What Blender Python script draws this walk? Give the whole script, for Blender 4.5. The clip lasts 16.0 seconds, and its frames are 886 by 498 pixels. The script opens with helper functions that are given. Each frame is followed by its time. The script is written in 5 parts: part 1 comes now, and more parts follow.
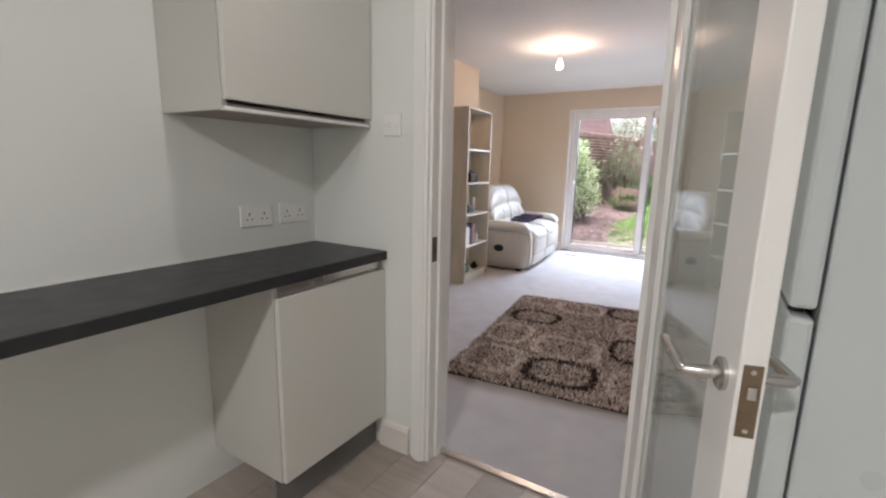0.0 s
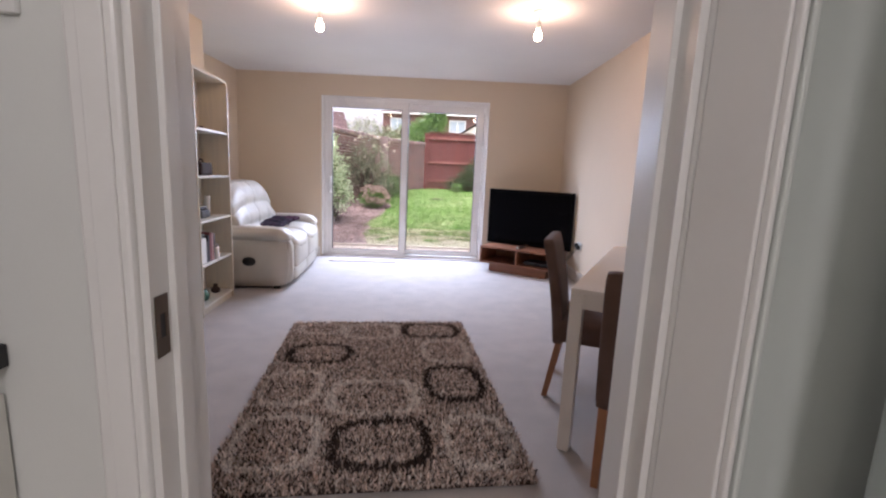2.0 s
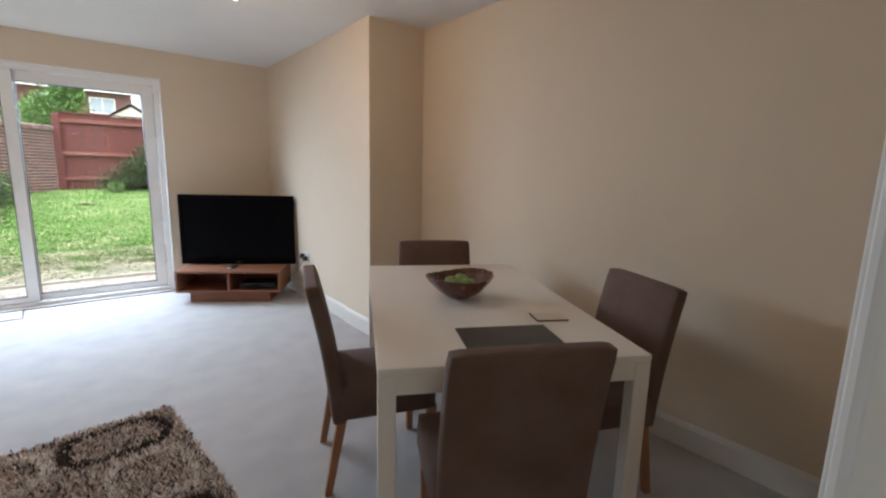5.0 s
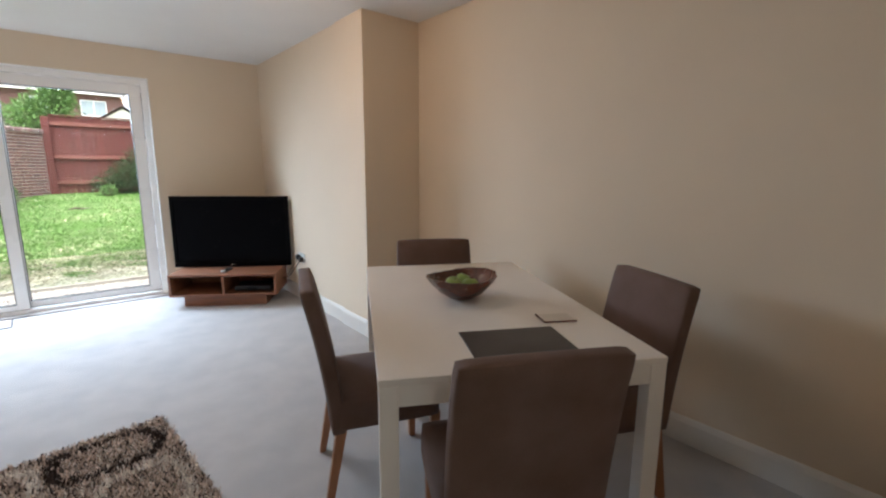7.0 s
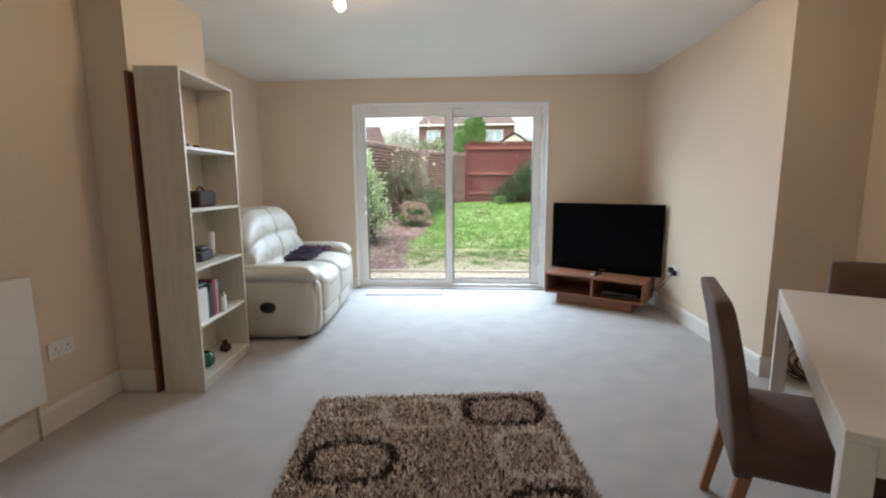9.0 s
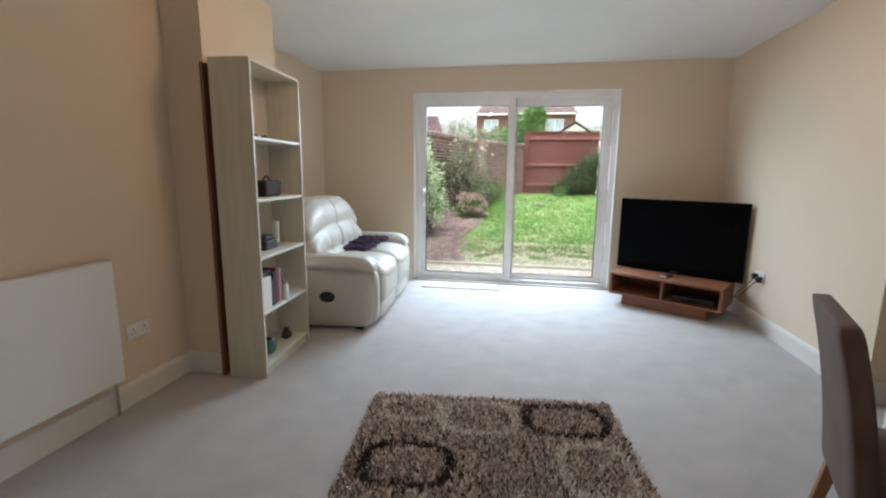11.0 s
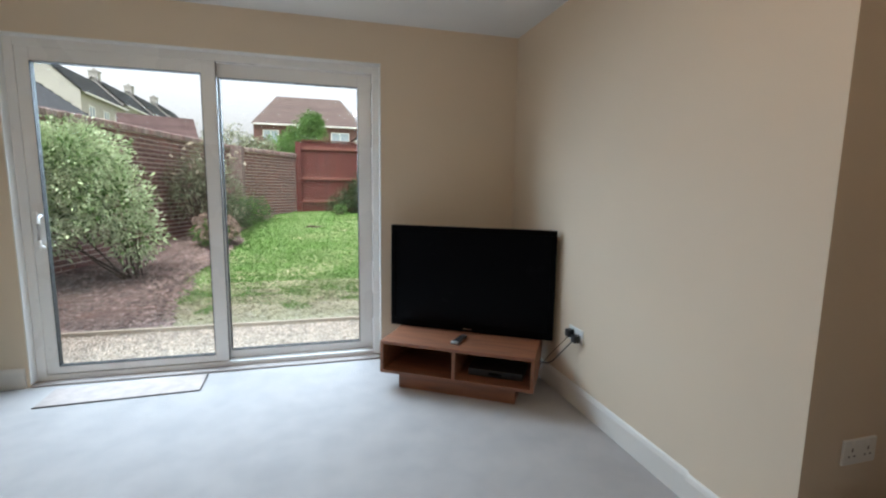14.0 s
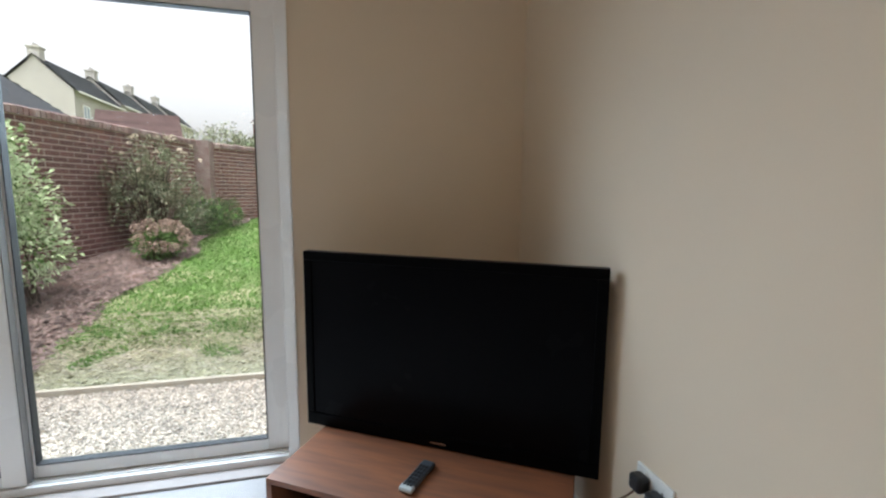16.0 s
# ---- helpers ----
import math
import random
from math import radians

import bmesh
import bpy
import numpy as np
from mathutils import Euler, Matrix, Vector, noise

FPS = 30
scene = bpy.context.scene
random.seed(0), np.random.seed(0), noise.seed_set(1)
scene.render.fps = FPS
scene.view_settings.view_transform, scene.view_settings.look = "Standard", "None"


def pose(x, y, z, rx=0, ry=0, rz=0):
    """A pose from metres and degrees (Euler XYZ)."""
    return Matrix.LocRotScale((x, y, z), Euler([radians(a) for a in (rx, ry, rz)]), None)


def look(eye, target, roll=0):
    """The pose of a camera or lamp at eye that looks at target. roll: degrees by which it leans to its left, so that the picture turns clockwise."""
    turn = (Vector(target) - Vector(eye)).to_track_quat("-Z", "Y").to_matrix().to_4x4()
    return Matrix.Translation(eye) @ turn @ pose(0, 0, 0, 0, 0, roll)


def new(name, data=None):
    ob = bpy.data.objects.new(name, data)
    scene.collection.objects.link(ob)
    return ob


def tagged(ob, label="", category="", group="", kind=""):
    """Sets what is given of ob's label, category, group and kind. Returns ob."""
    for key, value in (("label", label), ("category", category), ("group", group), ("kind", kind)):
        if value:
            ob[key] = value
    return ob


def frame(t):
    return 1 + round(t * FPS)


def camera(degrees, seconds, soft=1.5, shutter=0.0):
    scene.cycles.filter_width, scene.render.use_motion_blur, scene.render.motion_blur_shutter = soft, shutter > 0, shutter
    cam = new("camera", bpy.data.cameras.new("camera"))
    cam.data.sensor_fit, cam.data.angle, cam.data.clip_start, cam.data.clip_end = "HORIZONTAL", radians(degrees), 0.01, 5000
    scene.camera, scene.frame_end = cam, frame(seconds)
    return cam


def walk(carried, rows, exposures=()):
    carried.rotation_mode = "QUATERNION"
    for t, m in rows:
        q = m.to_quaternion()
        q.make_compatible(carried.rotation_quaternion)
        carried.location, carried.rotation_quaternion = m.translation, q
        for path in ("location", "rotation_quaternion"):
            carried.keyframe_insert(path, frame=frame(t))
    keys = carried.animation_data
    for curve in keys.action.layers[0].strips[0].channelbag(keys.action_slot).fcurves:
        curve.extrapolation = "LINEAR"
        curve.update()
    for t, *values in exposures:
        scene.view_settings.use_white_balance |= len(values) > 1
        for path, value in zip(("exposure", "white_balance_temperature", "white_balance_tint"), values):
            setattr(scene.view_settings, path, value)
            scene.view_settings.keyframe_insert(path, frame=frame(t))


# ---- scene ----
cam = camera(89.4, 16.0, soft=2.2)
SKY_STRENGTH, SUN_STRENGTH, DOOR_LIGHT, BULB_LIGHT, KITCHEN_LIGHT = 0.15, 0.9, 74, 1.3, 5.5
TABLE_TURN, TABLE_L, TABLE_W = -28.63, 1.43, 0.876
CHAIRS = [
    ("brown suede dining chair at the table's long side facing the room", 0.82, 3.306, -111),
    ("brown suede dining chair at the near end of the table", 0.828, 2.606, -27.6),
    ("brown suede dining chair at the table's end by the wall", 1.415, 3.62, 151),
    ("brown suede dining chair between the table and wall", 1.446, 2.705, 65.5),
]
EXPOSURES = [(0, 2.22, 6300, 27), (0.5, 1.98, 6300, 28), (1.5, 1.82, 6350, 31), (2.5, 2.03, 6250, 37), (3.2, 2.04, 6200, 29), (4.2, 1.92, 6200, 19), (7.0, 2.08, 6200, 18), (7.5, 1.96, 6200, 14), (9.5, 1.87, 6350, 16), (12.5, 1.76, 6200, 14), (14.5, 1.38, 6320, 15), (16, 1.42, 6400, 16)]
FRIDGE = (0.522, 1.15, 1.05, 1.48)
PATH = [
    (0, (0.399, 0.084, 1.278), (-0.629, 1.76, 0.912), 1.2),
    (0.5, (0.238, 0.25, 1.265), (-0.477, 2.082, 0.898), 1.0),
    (1, (0.104, 0.472, 1.25), (-0.372, 2.38, 0.887), 1.5),
    (1.5, (-0.029, 0.683, 1.221), (-0.221, 2.643, 0.874), 2.1),
    (2, (-0.134, 0.89, 1.204), (-0.086, 2.861, 0.868), 2.5),
    (2.5, (-0.161, 1.13, 1.217), (-0.064, 3.102, 0.892), 2.3),
    (3, (-0.202, 1.307, 1.23), (-0.082, 3.279, 0.917), 2.2),
    (3.5, (-0.243, 1.46, 1.225), (0.087, 3.409, 0.927), 1.7),
    (4, (-0.22, 1.558, 1.261), (0.386, 3.443, 0.942), 1.9),
    (4.5, (-0.17, 1.656, 1.302), (0.773, 3.387, 0.964), 1.9),
    (4.7, (-0.167, 1.65, 1.311), (0.947, 3.276, 0.97), 1.7),
    (5.75, (-0.13, 1.765, 1.31), (1.205, 3.255, 0.965), 1.2),
    (6.8, (-0.1, 1.738, 1.304), (1.248, 3.174, 0.952), 0.7),
    (7, (-0.119, 1.748, 1.308), (1.133, 3.267, 0.954), 0.3),
    (7.5, (-0.179, 1.762, 1.311), (0.73, 3.511, 0.971), -0.6),
    (8, (-0.216, 1.807, 1.274), (0.326, 3.708, 0.969), -0.4),
    (8.5, (-0.268, 1.816, 1.269), (-0.014, 3.778, 0.974), -0.1),
    (9, (-0.294, 1.831, 1.245), (-0.422, 3.805, 0.953), -0.3),
    (9.2, (-0.366, 1.846, 1.253), (-0.629, 3.806, 0.957), -0.4),
    (11.3, (-0.36, 1.982, 1.274), (-0.721, 3.919, 0.933), 0.6),
    (11.5, (-0.367, 2.076, 1.285), (-0.5, 4.045, 0.959), 0.4),
    (12, (-0.24, 2.33, 1.269), (0.044, 4.287, 0.966), 0.5),
    (12.5, (-0.142, 2.647, 1.288), (0.235, 4.59, 1.002), 0.6),
    (13, (-0.081, 3.009, 1.27), (0.348, 4.945, 1.007), 0.5),
    (13.5, (0.003, 3.343, 1.258), (0.497, 5.263, 0.995), 0.5),
    (14, (0.135, 3.741, 1.269), (0.654, 5.654, 1.008), 0.8),
    (14.5, (0.256, 4.081, 1.247), (0.752, 6.001, 0.985), 0.7),
    (15, (0.402, 4.43, 1.311), (0.894, 6.345, 1.013), 0.5),
    (15.5, (0.572, 4.734, 1.284), (1.07, 6.653, 1.026), 0.6),
    (16, (0.7, 5.025, 1.262), (1.188, 6.947, 1.005), 0.6),
]
walk(cam, [(t, look(eye, target, roll)) for t, eye, target, roll in PATH], EXPOSURES)

# ---- the light ----
world = bpy.data.worlds.new("sky")
scene.world = world
world.use_nodes = True
wn = world.node_tree
sky = wn.nodes.new("ShaderNodeTexSky")
sky.sky_type = "NISHITA"
sky.sun_disc = False
sky.sun_elevation, sky.sun_rotation = radians(70), radians(215)
sky.air_density, sky.dust_density, sky.ozone_density = 1.6, 6.0, 1.0
hsv = wn.nodes.new("ShaderNodeHueSaturation")
hsv.inputs["Saturation"].default_value = 0.12
wn.links.new(sky.outputs["Color"], hsv.inputs["Color"])
wn.links.new(hsv.outputs["Color"], wn.nodes["Background"].inputs["Color"])
wn.nodes["Background"].inputs["Strength"].default_value = SKY_STRENGTH


def lamp(name, kind, m, energy, color=(1, 1, 1), **values):
    data = bpy.data.lights.new(name, kind)
    data.energy, data.color = energy, color
    ob = new(name, data)
    ob.matrix_world = m
    if kind == "SUN":
        data.angle = values["angle"]
    elif kind == "AREA":
        data.shape, data.size, data.size_y = "RECTANGLE", *values["size"]
        data.spread = radians(values.get("spread", 180))
    else:
        data.shadow_soft_size = values["radius"]
    return ob


lamp("sun", "SUN", pose(0, 0, 20, 20, 0, -35), SUN_STRENGTH, (1.0, 0.96, 0.9), angle=radians(50))
lamp("window_daylight", "AREA", pose(-0.62, 7.66, 2.16, -48, 0, 10), DOOR_LIGHT, (0.63, 0.84, 1.0), size=(2.6, 1.5), spread=150)
# two bare pendant bulbs over the living room, and a ceiling fitting and the worktop side in the kitchen
BULBS = [(-1.03, 4.45, 2.235), (0.585, 4.41, 2.235)]
for bx, by, bz in BULBS:
    lamp("bulb_light", "POINT", pose(bx, by, bz), BULB_LIGHT, (1.0, 0.66, 0.42), radius=0.03)
for kx, ky, share in ((-0.35, 0.86, 0.14), (0.2, -1.2, 1.68)):
    lamp("kitchen_light", "AREA", pose(kx, ky, 2.37), KITCHEN_LIGHT * share, (0.97, 1.0, 0.89), size=(0.12, 0.12))


# ---- materials ----
def material(name, color, rough=0.6, metal=0.0, vary=0.06, scale=6.0, fine=60.0, bump=0.15, depth=0.002, spread=(1, 1, 1), second=None, spec=None, island=0.0, coat=0.0, sheen=0.0, each=0.0):
    """A surface whose colour drifts at two scales, with a fine relief. second: a colour for its stains."""
    m = bpy.data.materials.new(name)
    m.use_nodes = True
    t = m.node_tree
    n, l = t.nodes, t.links
    b = n["Principled BSDF"]
    co = n.new("ShaderNodeTexCoord")
    mp = n.new("ShaderNodeMapping")
    mp.inputs["Scale"].default_value = spread
    l.new(co.outputs["Object"], mp.inputs["Vector"])
    big, small = n.new("ShaderNodeTexNoise"), n.new("ShaderNodeTexNoise")
    for tex, s, d in ((big, scale, 3), (small, fine, 4)):
        tex.inputs["Scale"].default_value, tex.inputs["Detail"].default_value = s, d
        l.new(mp.outputs["Vector"], tex.inputs["Vector"])
    mix = n.new("ShaderNodeMix")
    mix.data_type = "RGBA"
    dark = second or [c * (1 - vary * 2.2) for c in color]
    mix.inputs["A"].default_value = (*color, 1)
    mix.inputs["B"].default_value = (*dark, 1)
    ramp = n.new("ShaderNodeMapRange")
    ramp.inputs["From Min"].default_value, ramp.inputs["From Max"].default_value = 0.35, 0.7
    l.new(big.outputs["Fac"], ramp.inputs["Value"])
    l.new(ramp.outputs["Result"], mix.inputs["Factor"])
    h = n.new("ShaderNodeHueSaturation")
    l.new(mix.outputs["Result"], h.inputs["Color"])
    val = n.new("ShaderNodeMath")
    val.operation = "MULTIPLY_ADD"
    l.new(small.outputs["Fac"], val.inputs[0])
    val.inputs[1].default_value, val.inputs[2].default_value = vary * 2.5, 1 - vary * 1.25
    last = val.outputs[0]
    if island or each:
        src = n.new("ShaderNodeNewGeometry").outputs["Random Per Island"] if island else n.new("ShaderNodeObjectInfo").outputs["Random"]
        k = n.new("ShaderNodeMath")
        k.operation = "MULTIPLY_ADD"
        l.new(src, k.inputs[0])
        k.inputs[1].default_value, k.inputs[2].default_value = (island or each) * 2, 1 - (island or each)
        mul = n.new("ShaderNodeMath")
        mul.operation = "MULTIPLY"
        l.new(last, mul.inputs[0])
        l.new(k.outputs[0], mul.inputs[1])
        last = mul.outputs[0]
    l.new(last, h.inputs["Value"])
    l.new(h.outputs["Color"], b.inputs["Base Color"])
    rr = n.new("ShaderNodeMath")
    rr.operation = "MULTIPLY_ADD"
    l.new(big.outputs["Fac"], rr.inputs[0])
    rr.inputs[1].default_value, rr.inputs[2].default_value = 0.16, rough - 0.08
    l.new(rr.outputs[0], b.inputs["Roughness"])
    b.inputs["Metallic"].default_value = metal
    if spec is not None:
        b.inputs["Specular IOR Level"].default_value = spec
    b.inputs["Coat Weight"].default_value = coat
    b.inputs["Sheen Weight"].default_value = sheen
    if bump:
        bp = n.new("ShaderNodeBump")
        bp.inputs["Strength"].default_value, bp.inputs["Distance"].default_value = bump, depth
        l.new(small.outputs["Fac"], bp.inputs["Height"])
        l.new(bp.outputs["Normal"], b.inputs["Normal"])
    return m


def glass(name, tint=(0.96, 0.98, 0.97), rough=0.0):
    m = bpy.data.materials.new(name)
    m.use_nodes = True
    n, l = m.node_tree.nodes, m.node_tree.links
    n.remove(n["Principled BSDF"])
    clear, gloss, mixer, fr = (n.new(k) for k in ("ShaderNodeBsdfTransparent", "ShaderNodeBsdfGlossy", "ShaderNodeMixShader", "ShaderNodeLayerWeight"))
    clear.inputs["Color"].default_value = (*tint, 1)
    gloss.inputs["Roughness"].default_value = rough
    power, scaled = n.new("ShaderNodeMath"), n.new("ShaderNodeMath")
    power.operation, scaled.operation = "POWER", "MULTIPLY_ADD"
    l.new(fr.outputs["Facing"], power.inputs[0])
    power.inputs[1].default_value = 4.0
    l.new(power.outputs[0], scaled.inputs[0])
    scaled.inputs[1].default_value, scaled.inputs[2].default_value = 0.8, 0.025
    l.new(scaled.outputs[0], mixer.inputs[0])
    l.new(clear.outputs[0], mixer.inputs[1])
    l.new(gloss.outputs[0], mixer.inputs[2])
    l.new(mixer.outputs[0], n["Material Output"].inputs["Surface"])
    return m


def glow(name, color, strength):
    m = bpy.data.materials.new(name)
    m.use_nodes = True
    b = m.node_tree.nodes["Principled BSDF"]
    b.inputs["Base Color"].default_value = (*color, 1)
    b.inputs["Emission Color"].default_value = (*color, 1)
    b.inputs["Emission Strength"].default_value = strength
    return m


M = {
    "cream_paint": material("cream_paint", (0.72, 0.595, 0.45), 0.75, vary=0.015, scale=1.5, fine=260, bump=0.08),
    "kitchen_paint": material("kitchen_paint", (0.72, 0.735, 0.70), 0.6, vary=0.012, scale=1.2, fine=260, bump=0.06),
    "ceiling_paint": material("ceiling_paint", (0.80, 0.79, 0.77), 0.8, vary=0.015, scale=2, fine=200, bump=0.12),
    "white_gloss": material("white_gloss", (0.80, 0.79, 0.76), 0.32, vary=0.012, scale=3, fine=90, bump=0.04),
    "skirting_paint": material("skirting_paint", (0.74, 0.70, 0.64), 0.4, vary=0.015, scale=3, fine=90, bump=0.04),
    "upvc": material("upvc", (0.84, 0.82, 0.79), 0.28, vary=0.01, scale=2, fine=50, bump=0.0),
    "threshold_brown": material("threshold_brown", (0.34, 0.29, 0.26), 0.55, vary=0.06, scale=8, fine=90, bump=0.1),
    "mat_beige": material("mat_beige", (0.50, 0.425, 0.385), 0.95, vary=0.08, scale=12, fine=300, bump=0.6),
    "carpet": material("carpet", (0.54, 0.505, 0.48), 0.95, vary=0.09, scale=5.5, fine=420, bump=0.9, depth=0.006, second=(0.47, 0.445, 0.43), sheen=0.15),
    "vinyl": material("vinyl", (0.42, 0.36, 0.31), 0.45, vary=0.06, scale=3, fine=55, bump=0.1, spread=(1, 6, 1), second=(0.34, 0.30, 0.26), each=0.12),
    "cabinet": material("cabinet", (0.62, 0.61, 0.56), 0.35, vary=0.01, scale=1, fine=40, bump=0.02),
    # The door white darkened: shade on the cupboards' sides put into the colour.
    "cabinet_shaded": material("cabinet_shaded", (0.52, 0.51, 0.47), 0.4, vary=0.01, scale=1, fine=40, bump=0.02),
    # White cupboard's underside: its shade is put into this brown-grey.
    "cabinet_under_shaded": material("cabinet_under_shaded", (0.34, 0.28, 0.25), 0.5, vary=0.05, scale=8, fine=60, bump=0.05),
    "worktop": material("worktop", (0.022, 0.0225, 0.024), 0.38, vary=0.14, scale=14, fine=380, bump=0.12, depth=0.0006),
    "plinth_grey": material("plinth_grey", (0.16, 0.15, 0.145), 0.45, vary=0.04, scale=3, fine=50, bump=0.03),
    "fridge": material("fridge", (0.55, 0.59, 0.585), 0.3, vary=0.01, scale=2, fine=300, bump=0.05, depth=0.0005),
    "metal": material("metal", (0.62, 0.60, 0.57), 0.25, 1.0, vary=0.02, scale=20, fine=300, bump=0.02),
    "keeper_steel": material("keeper_steel", (0.16, 0.12, 0.09), 0.4, 0.8, vary=0.06, scale=40, fine=300, bump=0.05),
    "brass": material("brass", (0.30, 0.22, 0.155), 0.35, 1.0, vary=0.06, scale=40, fine=300, bump=0.05),
    "plastic_white": material("plastic_white", (0.78, 0.78, 0.75), 0.35, vary=0.01, bump=0.0),
    "plastic_black": material("plastic_black", (0.015, 0.015, 0.016), 0.4, vary=0.05, bump=0.02),
    "tv_black": material("tv_black", (0.002, 0.002, 0.0025), 0.35, vary=0.03, bump=0.0, spec=0.04),
    "tv_screen": material("tv_screen", (0.003, 0.003, 0.004), 0.25, vary=0.02, bump=0.0, spec=0.05),
    "walnut": material("walnut", (0.30, 0.115, 0.055), 0.42, vary=0.10, scale=4, fine=26, bump=0.1, spread=(1, 9, 9), second=(0.19, 0.085, 0.05)),
    "leather": material("leather", (0.54, 0.505, 0.44), 0.5, vary=0.03, scale=5, fine=140, bump=0.35, depth=0.0015, coat=0.1),
    "throw": material("throw", (0.018, 0.022, 0.038), 0.9, vary=0.2, scale=18, fine=200, bump=0.7, second=(0.09, 0.035, 0.07)),
    "throw_edge": material("throw_edge", (0.16, 0.045, 0.09), 0.9, vary=0.2, scale=22, fine=200, bump=0.7, second=(0.03, 0.02, 0.04)),
    "shelf_birch": material("shelf_birch", (0.64, 0.58, 0.465), 0.45, vary=0.012, scale=3, fine=30, bump=0.05, spread=(8, 8, 1), second=(0.56, 0.51, 0.42)),
    "shelf_edge": material("shelf_edge", (0.72, 0.70, 0.63), 0.45, vary=0.02, bump=0.03),
    "table_white": material("table_white", (0.76, 0.70, 0.63), 0.36, vary=0.015, scale=3, fine=80, bump=0.03),
    "chair_suede": material("chair_suede", (0.105, 0.056, 0.036), 0.85, vary=0.08, scale=5, fine=180, bump=0.25, second=(0.15, 0.09, 0.072), sheen=0.06),
    "chair_leg": material("chair_leg", (0.36, 0.15, 0.065), 0.4, vary=0.08, scale=10, fine=40, bump=0.08, spread=(5, 5, 1)),
    "bowl_wood": material("bowl_wood", (0.09, 0.024, 0.014), 0.25, vary=0.2, scale=30, fine=90, bump=0.15, second=(0.14, 0.045, 0.025), coat=0.3),
    "apple": material("apple", (0.24, 0.34, 0.06), 0.35, vary=0.08, scale=20, fine=90, bump=0.05, coat=0.2),
    "mat_dark": material("mat_dark", (0.03, 0.022, 0.02), 0.45, vary=0.08, bump=0.1),
    "card": material("card", (0.66, 0.61, 0.54), 0.6, vary=0.03, bump=0.02),
    "rug_light": material("rug_light", (0.68, 0.555, 0.48), 0.95, vary=0.2, scale=40, fine=200, bump=0.2, island=0.40, second=(0.34, 0.25, 0.20)),
    "rug_dark": material("rug_dark", (0.055, 0.034, 0.028), 0.95, vary=0.2, scale=40, fine=200, bump=0.2, island=0.35),
    "rug_cream": material("rug_cream", (0.82, 0.74, 0.66), 0.95, vary=0.12, scale=40, fine=200, bump=0.2, island=0.22),
    # Darker and purpler than brick_joined: the left wall's shade put into the colour.
    "brick": material("brick", (0.155, 0.072, 0.066), 0.85, vary=0.12, scale=9, fine=90, bump=0.5, depth=0.004, second=(0.115, 0.070, 0.068), each=0.25),
    "brick_joined": material("brick_joined", (0.19, 0.092, 0.077), 0.85, vary=0.12, scale=9, fine=90, bump=0.5, depth=0.004, second=(0.115, 0.070, 0.068), island=0.25),
    "coping_brick": material("coping_brick", (0.21, 0.125, 0.115), 0.85, vary=0.14, scale=7, fine=90, bump=0.5, depth=0.004, second=(0.30, 0.25, 0.23), island=0.3),
    "mortar": material("mortar", (0.60, 0.53, 0.49), 0.9, vary=0.1, scale=6, fine=80, bump=0.4, second=(0.42, 0.36, 0.33)),
    "fence_red": material("fence_red", (0.125, 0.03, 0.024), 0.75, vary=0.1, scale=3, fine=40, bump=0.3, depth=0.003, spread=(6, 6, 1), each=0.12),
    "fence_rail": material("fence_rail", (0.21, 0.075, 0.055), 0.75, vary=0.1, scale=3, fine=40, bump=0.3, depth=0.003, spread=(1, 6, 6)),
    "grass": material("grass", (0.11, 0.235, 0.045), 0.85, vary=0.15, scale=1.3, fine=40, bump=0.3, island=0.22, second=(0.15, 0.29, 0.07)),
    "dry_grass": material("dry_grass", (0.46, 0.45, 0.30), 0.9, vary=0.12, scale=2, fine=40, bump=0.3, island=0.3, second=(0.42, 0.40, 0.28)),
    "lawn_soil": material("lawn_soil", (0.12, 0.22, 0.055), 0.95, vary=0.18, scale=1.2, fine=40, bump=0.8, depth=0.02, second=(0.46, 0.43, 0.28)),
    "bare_soil": material("bare_soil", (0.58, 0.54, 0.44), 0.95, vary=0.15, scale=2.5, fine=50, bump=0.8, depth=0.015, second=(0.36, 0.32, 0.25)),
    "soil": material("soil", (0.15, 0.105, 0.095), 0.95, vary=0.2, scale=3, fine=60, bump=1.0, depth=0.03, second=(0.17, 0.10, 0.08)),
    "chips": material("chips", (0.27, 0.20, 0.18), 0.9, vary=0.2, scale=5, fine=80, bump=0.4, island=0.5),
    "gravel": material("gravel", (0.56, 0.46, 0.37), 0.85, vary=0.12, scale=9, fine=120, bump=0.3, island=0.45),
    "timber_pale": material("timber_pale", (0.48, 0.41, 0.32), 0.8, vary=0.1, scale=5, fine=60, bump=0.3, spread=(1, 6, 6)),
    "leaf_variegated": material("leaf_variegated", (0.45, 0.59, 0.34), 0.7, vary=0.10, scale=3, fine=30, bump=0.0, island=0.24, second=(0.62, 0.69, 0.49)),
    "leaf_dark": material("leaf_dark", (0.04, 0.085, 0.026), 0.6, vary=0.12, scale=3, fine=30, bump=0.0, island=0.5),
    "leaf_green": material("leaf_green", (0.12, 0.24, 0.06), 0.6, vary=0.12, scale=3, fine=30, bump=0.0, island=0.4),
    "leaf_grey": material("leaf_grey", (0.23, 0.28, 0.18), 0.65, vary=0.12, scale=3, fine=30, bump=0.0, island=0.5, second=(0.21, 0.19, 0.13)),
    "petal_pale": material("petal_pale", (0.62, 0.55, 0.44), 0.7, vary=0.1, bump=0.0, island=0.2),
    "petal_rust": material("petal_rust", (0.34, 0.25, 0.21), 0.8, vary=0.12, scale=12, fine=50, bump=0.0, island=0.4, second=(0.40, 0.31, 0.25)),
